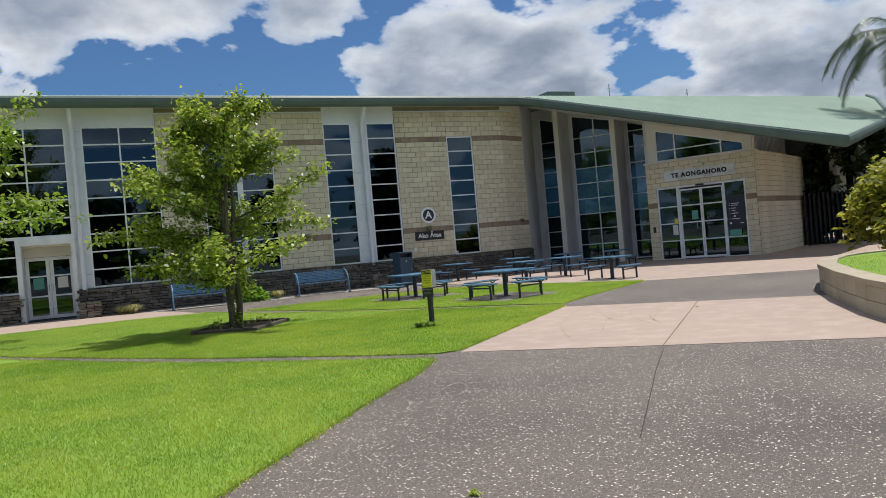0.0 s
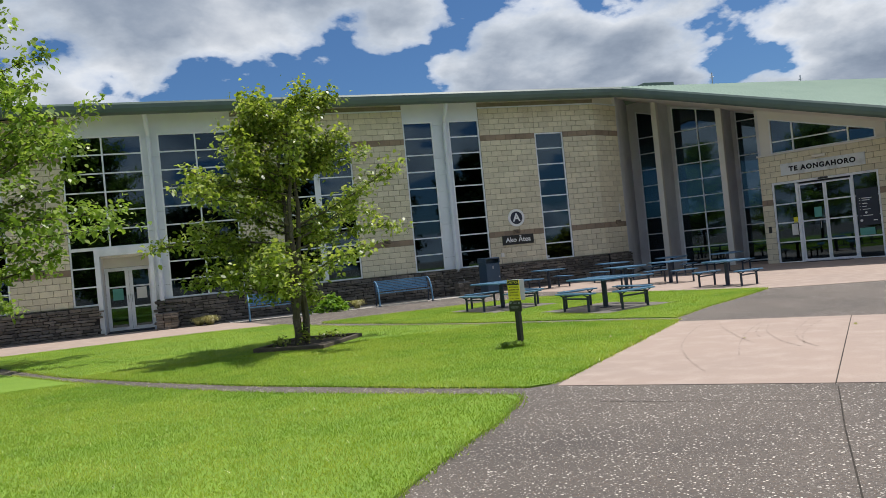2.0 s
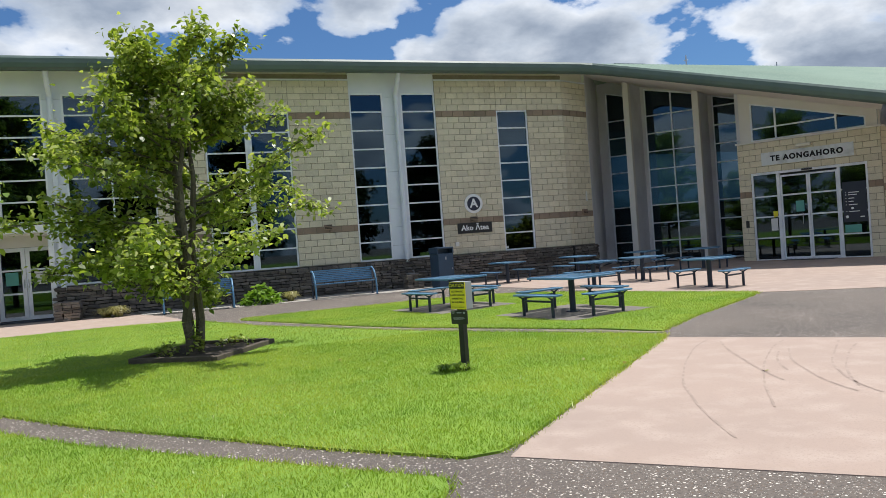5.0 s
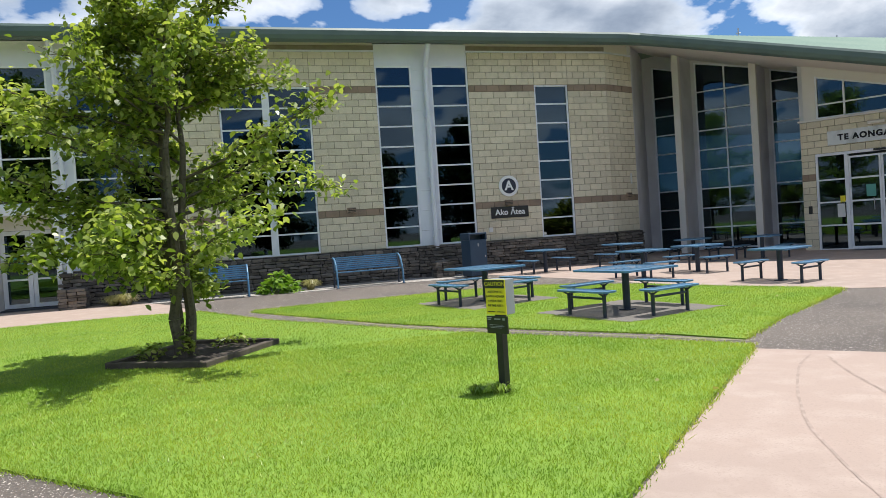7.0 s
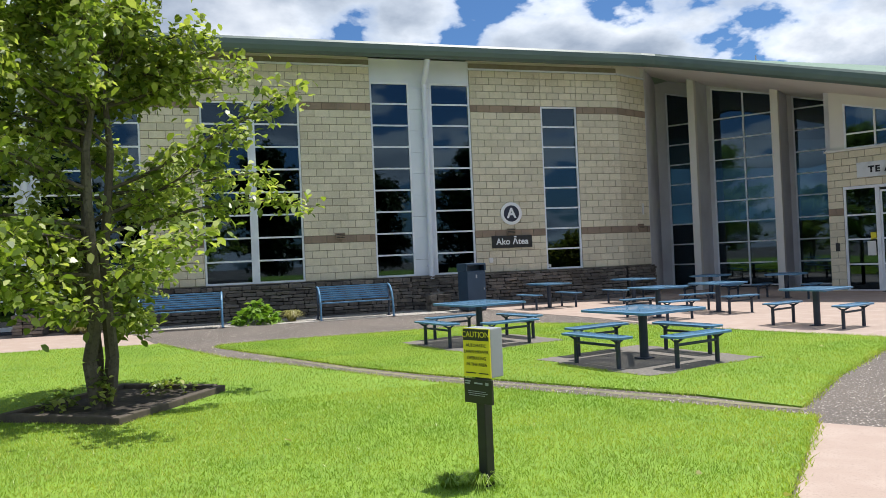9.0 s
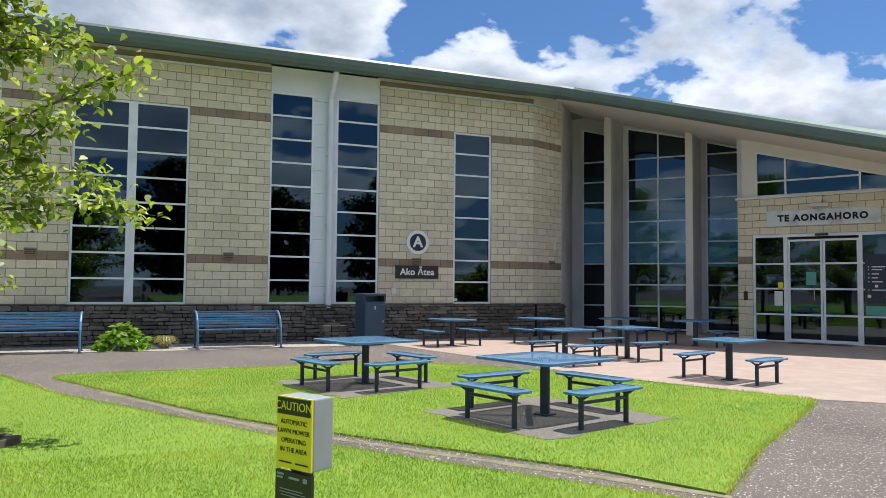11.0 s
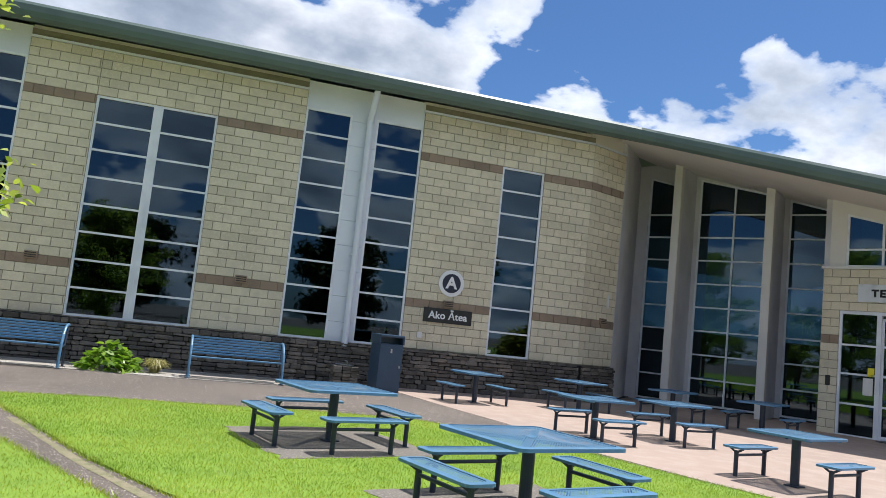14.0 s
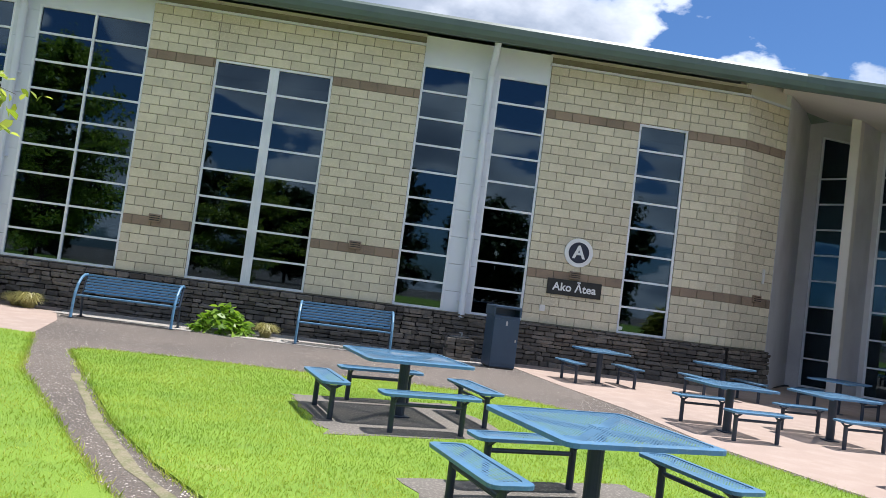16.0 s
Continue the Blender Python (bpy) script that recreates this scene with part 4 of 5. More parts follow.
FOUR = "blue perforated steel picnic table with four fixed benches on the lawn"
TWO = "blue perforated steel picnic table with two benches on the patio"
t1 = picnic_table(pose(8.56, 15.46, 0.022, 0, 0, 16), 1.14, 1.14, (0, 90, 180, 270), 0.83, FOUR, "lawn picnic tables")
copy_thing(t1, pose(7.45, 18.64, 0.022, 0, 0, 16))
t2 = picnic_table(pose(13.0, 17.28, 0.006, 0, 0, 17), 0.98, 0.80, (0, 180), 0.61, TWO, "patio picnic tables")
for x, y, a in ((11.92, 20.35, 8), (13.59, 20.66, 8), (11.49, 24.7, 100), (14, 24.77, 100), (16.12, 24.34, 30), (17.28, 22.82, 30)):
    copy_thing(t2, pose(x, y, 0.006, 0, 0, a))
for x, y in ((8.56, 15.46), (7.45, 18.64)):
    bm = bmesh.new()
    rng = random.Random(int(x * 10))
    c, s = math.cos(radians(16)), math.sin(radians(16))
    outline = []
    for k in range(40):
        a = k / 40 * math.tau
        u = max(-1, min(1, 1.5 * math.cos(a)))
        v = max(-1, min(1, 1.5 * math.sin(a)))
        r = 0.99 + rng.uniform(-0.06, 0.05)
        outline.append((x + r * (u * c - v * s), y + r * (u * s + v * c)))
    add_prism(bm, outline, -0.02, 0.022)
    tagged(part("table_pad", bm, GREYCON), "grey concrete pad under a picnic table", "paving", "table pads", "structure")


# ---------------------------------------------------------------- park benches
def park_bench(m, label):
    root = thing("park_bench", m, label, "bench", "park benches")
    L = 1.86
    for k in range(4):
        y = -0.04 - 0.085 * k
        box_part("seat_slat", (-L / 2 + 0.04, y - 0.068, 0.405 - 0.004 * (3 - k), L / 2 - 0.04, y, 0.435 - 0.004 * (3 - k)), BLUE, root, "", 0.006)
    for k in range(7):
        z = 0.47 + 0.052 * k
        y = 0.0 + 0.02 * k
        box_part("back_slat", (-L / 2 + 0.04, y, z, L / 2 - 0.04, y + 0.022, z + 0.036), BLUE, root, "", 0.005)
    for s in (-1, 1):
        bm = bmesh.new()
        x = s * (L / 2 - 0.02)
        curve = [(-0.40, 0.0), (-0.385, 0.25), (-0.35, 0.45), (-0.27, 0.62), (-0.14, 0.745), (0.0, 0.80), (0.12, 0.805), (0.165, 0.79)]
        pts = [Vector((x, a, b)) for a, b in curve]
        for a, b in zip(pts, pts[1:]):
            add_tube(bm, a, b + (b - a).normalized() * 0.008, 0.026, sides=10)
        part("arm_hoop", bm, BLUE, root, "curved steel arm")
        bm = bmesh.new()
        add_tube(bm, (x, 0.16, 0.80), (x, 0.02, 0.42), 0.022)
        add_tube(bm, (x, 0.02, 0.43), (x, 0.10, 0.0), 0.024)
        add_tube(bm, (x, -0.37, 0.405), (x, 0.03, 0.405), 0.02)
        part("leg", bm, NAVY, root, "dark rear leg")
        for y in (-0.40, 0.10):
            box_part("foot", (x - 0.05, y - 0.04, 0, x + 0.05, y + 0.04, 0.012), NAVY, root)
    return root


b1 = park_bench(pose(2.46, 25.50, 0.012, 0, 0, 0), "blue slatted steel bench with curved arms against the wall")
copy_thing(b1, pose(6.57, 25.66, 0.012, 0, 0, 2))

# ---------------------------------------------------------------- litter bin
bin_m = pose(9.68, 25.55, 0.0, 0, 0, 9)
bin_ = thing("litter_bin", bin_m, "tall dark blue metal litter bin beside the stone wall", "litter bin")
bm = bmesh.new()
add_box(bm, -0.27, -0.27, 0.03, 0.27, 0.27, 1.05, bevel=0.02)
bin_body = part("body", bm, BINBLUE, bin_)
bm = bmesh.new()
add_box(bm, -0.255, -0.275, 0.10, 0.255, -0.268, 0.98, bevel=0.002)
part("door", bm, BINBLUE, bin_)
bm = bmesh.new()
for x in (-1, 1):
    add_box(bm, x * 0.27 - 0.02, -0.27, 1.05, x * 0.27 + 0.02, 0.27, 1.2)
add_box(bm, -0.29, -0.28, 1.19, 0.29, 0.28, 1.245, bevel=0.02)
add_box(bm, -0.25, 0.0, 1.05, 0.25, 0.03, 1.2)
part("hood", bm, BINBLUE, bin_, "hood with a dark opening")
box_part("base", (-0.25, -0.25, 0, 0.25, 0.25, 0.03), BLACK, bin_)
bm = bmesh.new()
add_tube(bm, (0, -0.276, 0.93), (0, -0.272, 0.93), 0.022, sides=8)
add_box(bm, -0.02, -0.279, 0.86, 0.02, -0.275, 0.915)
part("emblem", bm, METAL, bin_, "small pale emblem")
for x, y in ((-0.27, -0.279),):
    box_part("lock", (0.2, -0.285, 0.55, 0.225, -0.276, 0.6), METAL, bin_)

# ---------------------------------------------------------------- stone pedestals
def pedestal(m, w, h, label, bowl):
    root = thing("stone_pedestal", m, label, "pedestal", "stone pedestals")
    rng = random.Random(3)
    z = 0.0
    bm = bmesh.new()
    while z < h - 0.02:
        t = rng.uniform(0.05, 0.09)
        for sx in range(3):
            x0 = -w / 2 + w * sx / 3 + rng.uniform(-0.02, 0.02)
            for sy in range(3):
                y0 = -w / 2 + w * sy / 3
                add_box(bm, x0 + 0.006, y0 + rng.uniform(-0.02, 0.02), z + 0.005, x0 + w / 3 - 0.006, y0 + w / 3 + rng.uniform(-0.012, 0.012), z + t - 0.004, bevel=0.006)
        z += t
    part("stacked_stone", bm, STONE, root, "rough stacked dark stones")
    if bowl:
        bm = bmesh.new()
        add_tube(bm, (0.0, 0, z), (0.0, 0, z + 0.03), 0.19, 0.21, 20)
        part("basin", bm, METAL, root, "shallow steel basin")
        bm = bmesh.new()
        add_tube(bm, (0.06, 0.05, z), (0.06, 0.05, z + 0.1), 0.015)
        add_tube(bm, (0.06, 0.05, z + 0.1), (0.0, 0.0, z + 0.11), 0.014)
        part("spout", bm, METAL, root)
    return root


pedestal(pose(8.93, 26.25, 0.012), 0.55, 0.46, "dark stone drinking fountain pedestal with a steel basin", True)
pedestal(pose(-0.92, 26.45, 0.006), 0.66, 0.50, "dark stacked stone pedestal beside the side door", False)

# ---------------------------------------------------------------- signs
def upright(name, me, parent, m, label=""):
    ob = new(name, me)
    ob.parent = parent
    ob.matrix_basis = m @ STAND
    if label:
        ob["label"] = label
    return ob


disc = thing("building_letter_sign", pose(11.47, 27.03, 2.615), "round white and navy letter sign on the wall", "sign")
bm = bmesh.new()
add_tube(bm, (0, 0.02, 0), (0, -0.02, 0), 0.325, sides=48)
part("ring", bm, LETTER, disc, "white ring")
bm = bmesh.new()
add_tube(bm, (0, -0.015, 0), (0, -0.026, 0), 0.235, sides=48)
part("face", bm, NIGHT, disc, "navy disc")
upright("lettering", text_mesh("A", 0.40, LETTER, "letter", 0.002, 1.0, 0.012), disc, Matrix.Translation((0, -0.03, 0)), "white letter A")
plaque = thing("building_name_sign", pose(11.465, 27.035, 1.805), "black name board with white words on the wall", "sign")
box_part("board", (-0.62, -0.02, -0.175, 0.62, 0.02, 0.175), BLACK, plaque, "", 0.003)
upright("lettering", text_mesh("Ako Ātea", 0.245, LETTER, "letter", 0.002, 1.04, 0.006), plaque, Matrix.Translation((0, -0.024, 0)), "white words")

name_board = thing("entrance_name_sign", ENTRY @ Matrix.Translation((2.17, -0.015, 3.36)), "pale grey board with dark words over the entrance", "sign")
box_part("board", (-1.38, -0.02, -0.21, 1.38, 0.02, 0.21), SILVERSIGN, name_board, "", 0.004)
upright("lettering", text_mesh("TE AONGAHORO", 0.235, DARKLETTER, "letter", 0.003, 1.22, 0.012), name_board, Matrix.Translation((0, -0.024, -0.01)), "dark capital letters")
tagged(box_part("entrance_lamp", (1.9, -0.10, 3.63, 2.35, 0.02, 3.73), SOFFIT, bevel=0.02, m=ENTRY), "pale bulkhead lamp over the entrance", "wall lamp")
tagged(box_part("keypad", (0.15, -0.02, 1.12, 0.26, 0.02, 1.36), BLACK, bevel=0.008, m=ENTRY), "small black keypad beside the entrance", "keypad")


def wall_light(m):
    root = thing("wall_light", m, "small dark slotted wall light on the brown band", "wall light", "wall lights")
    box_part("housing", (-0.13, -0.05, -0.085, 0.13, 0.02, 0.085), BROWN, root, "brown housing", 0.012)
    for z in (-0.045, 0.0, 0.045):
        box_part("louvre", (-0.11, -0.062, z - 0.008, 0.11, -0.048, z + 0.01), BLACK, root)
    return root


wl = wall_light(pose(6.5, 27.05, 2.13))
for x in (2.22, 11.45, -4.5):
    copy_thing(wl, pose(x, 27.05, 2.13 if x != 11.45 else 2.1))
copy_thing(wl, CHAMFER @ Matrix.Translation((0.85, 0, 2.13)))
tagged(box_part("switch_box", (10.73, 27.0, 1.22, 10.85, 27.06, 1.36), PAPER, bevel=0.006), "small white outdoor socket on the block wall", "switch")
tagged(box_part("sensor_box", (0.98, -0.03, 2.5, 1.04, 0.03, 2.85), PAPER, bevel=0.006, m=CHAMFER), "slim white sensor on the block wall", "sensor")
tagged(box_part("window_sticker", (12.60, 27.118, 1.02, 12.70, 27.122, 1.10), PAPER), "small white sticker on the window", "sticker")

# caution sign on its post
LIFT = 0.05
cs = thing("caution_sign", pose(4.9, 11.34, 0.018, 0, 0, -61), "yellow mower caution sign on a black post in the lawn", "sign")
bm = bmesh.new()
add_box(bm, -0.034, 0.0, -0.02, 0.034, 0.07, 0.87, bevel=0.006)
part("post", bm, BLACK, cs, "black square post")
box_part("casing", (-0.108, -0.005, 0.615 + LIFT, 0.108, 0.105, 0.912 + LIFT), SILVER, cs, "pale grey casing", 0.006)
plate = box_part("plate", (-0.108, -0.016, 0.615 + LIFT, 0.108, -0.006, 0.912 + LIFT), YELLOW, cs, "yellow warning plate", 0.002)
box_part("heading", (-0.103, -0.019, 0.838 + LIFT, 0.103, -0.0165, 0.907 + LIFT), OLIVE, plate, "black heading bar")
upright("lettering", text_mesh("CAUTION", 0.05, YELLOW, "letter", 0.0008), plate, Matrix.Translation((0, -0.0205, 0.873 + LIFT)), "yellow word on black")
for k, line in enumerate(("AUTOMATIC", "LAWN MOWER", "OPERATING", "IN THE AREA")):
    upright("lettering", text_mesh(line, 0.0284, OLIVE, "letter", 0.0008), plate, Matrix.Translation((0, -0.0175, 0.807 + LIFT - 0.0385 * k)), "black words on yellow")
for x0, x1, z in ((-0.09, -0.01, 0.64), (0.015, 0.09, 0.64)):
    box_part("small_print", (x0, -0.0185, z + LIFT - 0.003, x1, -0.0165, z + LIFT + 0.003), OLIVE, plate)
lower = box_part("lower_plate", (-0.112, -0.016, 0.455 + LIFT, 0.112, 0.0, 0.602 + LIFT), OLIVE, cs, "dark green information plate", 0.002)
bm = bmesh.new()
for x0, x1, z, h in ((-0.10, -0.056, 0.588, 0.008), (-0.10, -0.064, 0.574, 0.008), (-0.024, 0.04, 0.578, 0.009), (0.064, 0.088, 0.578, 0.018), (-0.08, 0.064, 0.528, 0.003), (-0.08, 0.08, 0.516, 0.003), (-0.072, 0.056, 0.504, 0.003)):
    add_box(bm, x0, -0.019, z + LIFT - h / 2, x1, -0.0165, z + LIFT + h / 2)
part("small_print", bm, SILVER, lower, "unreadable pale lines")

# ---------------------------------------------------------------- raised lawn with a curved wall, bollard
CURVE = [(5.52, 0.92), (6.67, 2.78), (7.88, 4.64), (9.05, 6.34), (10.23, 7.75), (11.59, 9.18), (12.76, 10.1), (13.62, 10.54), (14.35, 10.72), (15.37, 10.62), (17.5, 10.02), (21, 10.18), (30, 10)]
retaining = tagged(new("retaining_wall"), "curved buff block retaining wall round a raised lawn", "retaining wall", kind="structure")
H = 0.47
for i, ((xa, ya), (xb, yb)) in enumerate(zip(CURVE, CURVE[1:])):
    d = Vector((xb - xa, yb - ya)).normalized()
    n = Vector((d.y, -d.x))
    L = math.hypot(xb - xa, yb - ya)
    k = max(1, round(L / 0.6))
    for row in range(2):
        for j in range(k):
            a = Vector((xa, ya)).lerp(Vector((xb, yb)), j / k) + d * 0.004
            b = Vector((xa, ya)).lerp(Vector((xb, yb)), (j + 1) / k) - d * 0.004
            bm = bmesh.new()
            z0 = 0.0 + row * 0.195
            add_prism(bm, [(a.x, a.y), (b.x, b.y), (b.x + n.x * 0.18, b.y + n.y * 0.18), (a.x + n.x * 0.18, a.y + n.y * 0.18)], z0, z0 + 0.187)
            part("block", bm, RETAIN, retaining)
bm = bmesh.new()
rings = []
for i, (x, y) in enumerate(CURVE):
    a, b = Vector(CURVE[max(i - 1, 0)]), Vector(CURVE[min(i + 1, len(CURVE) - 1)])
    d = (b - a).normalized()
    n = Vector((d.y, -d.x))
    rings.append([bm.verts.new((x + n.x * o, y + n.y * o, z)) for o, z in ((-0.02, 0.39), (-0.02, H), (0.30, H), (0.30, 0.39))])
for r0, r1 in zip(rings, rings[1:]):
    for j in range(4):
        bm.faces.new((r0[j], r0[(j + 1) % 4], r1[(j + 1) % 4], r1[j]))
part("coping", bm, RETAIN, retaining, "smooth pale coping")
inner = []
for i, (x, y) in enumerate(CURVE):
    a, b = Vector(CURVE[max(i - 1, 0)]), Vector(CURVE[min(i + 1, len(CURVE) - 1)])
    d = (b - a).normalized()
    inner.append((x + d.y * 0.29, y - d.x * 0.29))
RAISED = inner + [(30, -20), (5.5, -20)]
slab_part("lawn_raised", RAISED, -0.05, 0.44, TURF, "raised green lawn behind the curved wall", "lawn")
bol = thing("bollard_light", pose(14.15, 10.0 - 0.45, 0.44), "black bollard light with a pale lens on the raised lawn", "bollard light")
bm = bmesh.new()
add_tube(bm, (0, 0, 0), (0, 0, 0.72), 0.075, sides=20)
part("post", bm, BLACK, bol)
bm = bmesh.new()
add_tube(bm, (0, 0, 0.72), (0, 0, 0.82), 0.07, sides=20)
part("lens", bm, PAPER, bol, "pale ribbed lens")
bm = bmesh.new()
add_tube(bm, (0, 0, 0.82), (0, 0, 0.86), 0.08, sides=20)
add_tube(bm, (0, 0, 0.86), (0, 0, 0.90), 0.08, 0.03, sides=20)
part("cap", bm, BLACK, bol)

# dark slatted fence closing the gap beside the building
fence = tagged(new("fence"), "dark timber paling fence beside the building", "fence", kind="structure")
for k in range(46):
    a = Vector((27.6, 23.1)).lerp(Vector((34.0, 17.6)), k / 46)
    box_part("paling", (a.x, a.y, 0, a.x + 0.165, a.y + 0.03, 2.25), BLACK, fence)
for x, y in ((29.3, 22.6), (30.2, 22.2)):
    bm = bmesh.new()
    add_box(bm, x - 0.25, y - 0.1, 2.2, x + 0.25, y + 0.3, 4.6, bevel=0.02)
    tagged(part("wall_pier", bm, PALE), "pale pier beyond the fence", "pier", kind="structure")

# ---------------------------------------------------------------- plants
def leaf_cloud(name, centres, normals_up, size, mat, rng, droop=0.3, fold=0.25):
    """Small cupped leaves with six corners each, at the given points."""
    n = len(centres)
    c = np.asarray(centres)
    yaw = rng.uniform(0, math.tau, n)
    pitch = rng.normal(-droop, 0.45, n)
    roll = rng.normal(0, 0.5, n)
    s = size * rng.uniform(0.65, 1.25, n)
    f = np.stack([np.cos(yaw) * np.cos(pitch), np.sin(yaw) * np.cos(pitch), np.sin(pitch)], 1)
    side = np.stack([-np.sin(yaw), np.cos(yaw), np.zeros(n)], 1)
    up = np.cross(f, side)
    side2 = side * np.cos(roll)[:, None] + up * np.sin(roll)[:, None]
    up2 = np.cross(f, side2)
    L, W = s[:, None], (s * 0.32)[:, None]
    base, tip = c, c + f * L - up2 * L * 0.16
    m1, m2 = c + f * L * 0.3, c + f * L * 0.68 - up2 * L * 0.04
    lift = up2 * W * fold
    rim = [base, m1 + side2 * W * 0.9 + lift, m2 + side2 * W * 0.85 + lift, tip, m2 - side2 * W * 0.85 + lift, m1 - side2 * W * 0.9 + lift]
    return soup(name, np.stack(rim, 1), 6, mat)


def grow(base, height, limbs, rng, lean=(0, 0), stem=0.06, stems=1, first=0.9, reach=1.8, shape=lambda f: math.sin(math.pi * min(1, 0.18 + 0.82 * f)) ** 0.8):
    """Trunk and limbs as tapered tubes; returns the wood mesh data and points along the twigs where leaves sit."""
    bm = bmesh.new()
    pts = []
    base = Vector(base)

    def tube_path(path, r0, r1):
        for i, (a, b) in enumerate(zip(path, path[1:])):
            f0, f1 = i / (len(path) - 1), (i + 1) / (len(path) - 1)
            add_tube(bm, a, b, r0 + (r1 - r0) * f0, r0 + (r1 - r0) * f1, 7)

    for s in range(stems):
        a = math.tau * s / max(stems, 1) + 0.4
        off = Vector((math.cos(a), math.sin(a), 0)) * (0.07 if stems > 1 else 0)
        path = [base + off]
        for k in range(1, 9):
            f = k / 8
            path.append(base + off * (1 + 2.2 * f) + Vector((lean[0] * f * f, lean[1] * f * f, height * f * 0.97)) + Vector((rng.normal(0, 0.03), rng.normal(0, 0.03), 0)))
        tube_path(path, stem, stem * 0.18)
        for k in range(limbs // stems):
            f = first / height + (1 - first / height) * (k + rng.uniform(0, 1)) / (limbs // stems)
            i = min(7, int(f * 8))
            root = path[i].lerp(path[i + 1], f * 8 - i)
            fr = (f - first / height) / (1 - first / height)
            length = reach * shape(fr) * rng.uniform(0.72, 1.15)
            ang = rng.uniform(0, math.tau)
            rise = 0.12 + 0.75 * fr
            d = Vector((math.cos(ang), math.sin(ang), rise * rng.uniform(0.5, 1.2))).normalized()
            limb = [root]
            steps = 5
            for q in range(1, steps + 1):
                d = (d + Vector((rng.normal(0, 0.14), rng.normal(0, 0.14), rng.normal(0.01, 0.10)))).normalized()
                limb.append(limb[-1] + d * length / steps)
            tube_path(limb, stem * 0.34 * (1.1 - fr * 0.6), 0.005)
            for q in range(1, steps + 1):
                for tw in range(3 if q > 1 else 1):
                    td = (d + Vector((rng.normal(0, 0.8), rng.normal(0, 0.8), rng.normal(0.15, 0.4)))).normalized()
                    tl = rng.uniform(0.14, 0.42) * (0.6 + reach / 3)
                    start = limb[q - 1].lerp(limb[q], rng.uniform(0.2, 1))
                    add_tube(bm, start, start + td * tl, 0.005, 0.002, 4)
                    for w in range(8):
                        pts.append(start + td * tl * rng.uniform(0.25, 1.05))
                pts += [limb[q] + Vector((rng.normal(0, 0.05), rng.normal(0, 0.05), rng.normal(0, 0.05))) for _ in range(6)]
    return bm, pts


def tree(name, base, height, limbs, seed, per, size, leaf, label, **kw):
    rng = np.random.default_rng(seed)
    root = thing(name, Matrix.Identity(4), label, "tree")
    spread = kw.pop("spread", 0.055)
    bm, pts = grow(base, height, limbs, rng, **kw)
    part("trunk", bm, BARK, root, "grey-brown trunk and limbs")
    p = np.array([tuple(v) for v in pts])
    c = np.repeat(p, per, 0) + rng.normal(0, spread, (len(p) * per, 3))
    ob = new("crown", leaf_cloud("crown", c, None, size, leaf, rng))
    ob.parent = root
    ob["label"] = "green crown of small pointed leaves"
    return root


tree("dogwood_tree", (2.19, 15.3, 0.0), 4.35, 52, 17, 3, 0.098, LEAF, "young bushy tree with several stems in a timber-edged bed", lean=(0.05, 0.0), stem=0.075, stems=3, first=0.85, reach=2.02, spread=0.075,
     shape=lambda f: 0.75 + 0.9 * f if f < 0.3 else 1.02 - 0.70 * (f - 0.3) / 0.7)
tree("green_tree", (-4.3, 17.8, 0.0), 7.8, 96, 5, 2, 0.14, LEAF2, "taller leafy tree standing on the lawn", stem=0.11, stems=1, first=1.2, reach=3.4, spread=0.09,
     shape=lambda f: 0.75 + 0.8 * f if f < 0.3 else 1.0 - 0.8 * (f - 0.3) / 0.7)
# trees behind the viewer, mirrored in the windows
for i, (x, y, h) in enumerate(((-22, -24, 10), (-12, -30, 12), (-2, -33, 9), (8, -30, 13), (18, -28, 10), (28, -24, 12), (-30, -10, 6))):
    tree("distant_tree", (x, y, 0), h, 46, 40 + i, 2, 0.55, DARKLEAF, "dark broad tree across the grounds", stem=0.2, first=1.2, reach=4.6, spread=0.35)
for i, (x, y, h) in enumerate(((31.5, 23.5, 4.6), (34.5, 21.5, 5.0), (36.5, 18, 6))):
    tree("distant_tree", (x, y, 0), h, 40, 60 + i, 2, 0.4, DARKLEAF, "dark tree beyond the fence", stem=0.15, first=1.0, reach=3.0, spread=0.3)

# bed round the young tree
bed = thing("tree_bed", pose(2.35, 15.5, 0.018, 0, 0, -33), "weathered timber edging round dark soil", "planting bed")
box_part("soil", (-0.62, -0.78, -0.02, 0.62, 0.78, 0.035), SOIL, bed, "dark soil")
for dims in ((-0.70, -0.86, -0.02, -0.60, 0.86, 0.08), (0.60, -0.86, -0.02, 0.70, 0.86, 0.07), (-0.60, -0.86, -0.02, 0.60, -0.76, 0.075), (-0.60, 0.76, -0.02, 0.60, 0.86, 0.08)):
    box_part("edging_board", dims, TIMBER, bed, "grey weathered board", 0.012)


def clump(name, x, y, z, radius, height, count, size, mat, label, category, seed, group=""):
    """A low plant of many leaves heaped into a mound."""
    rng = np.random.default_rng(seed)
    a, r = rng.uniform(0, math.tau, count), radius * np.sqrt(rng.uniform(0, 1, count))
    h = height * (1 - (r / radius) ** 2) * rng.uniform(0.45, 1.0, count)
    c = np.stack([x + r * np.cos(a), y + r * np.sin(a), z + 0.02 + h], 1)
    ob = new(name, leaf_cloud(name, c, None, size, mat, rng, 0.1))
    return tagged(ob, label, category, group, "stuff" if name == "weed" else "")


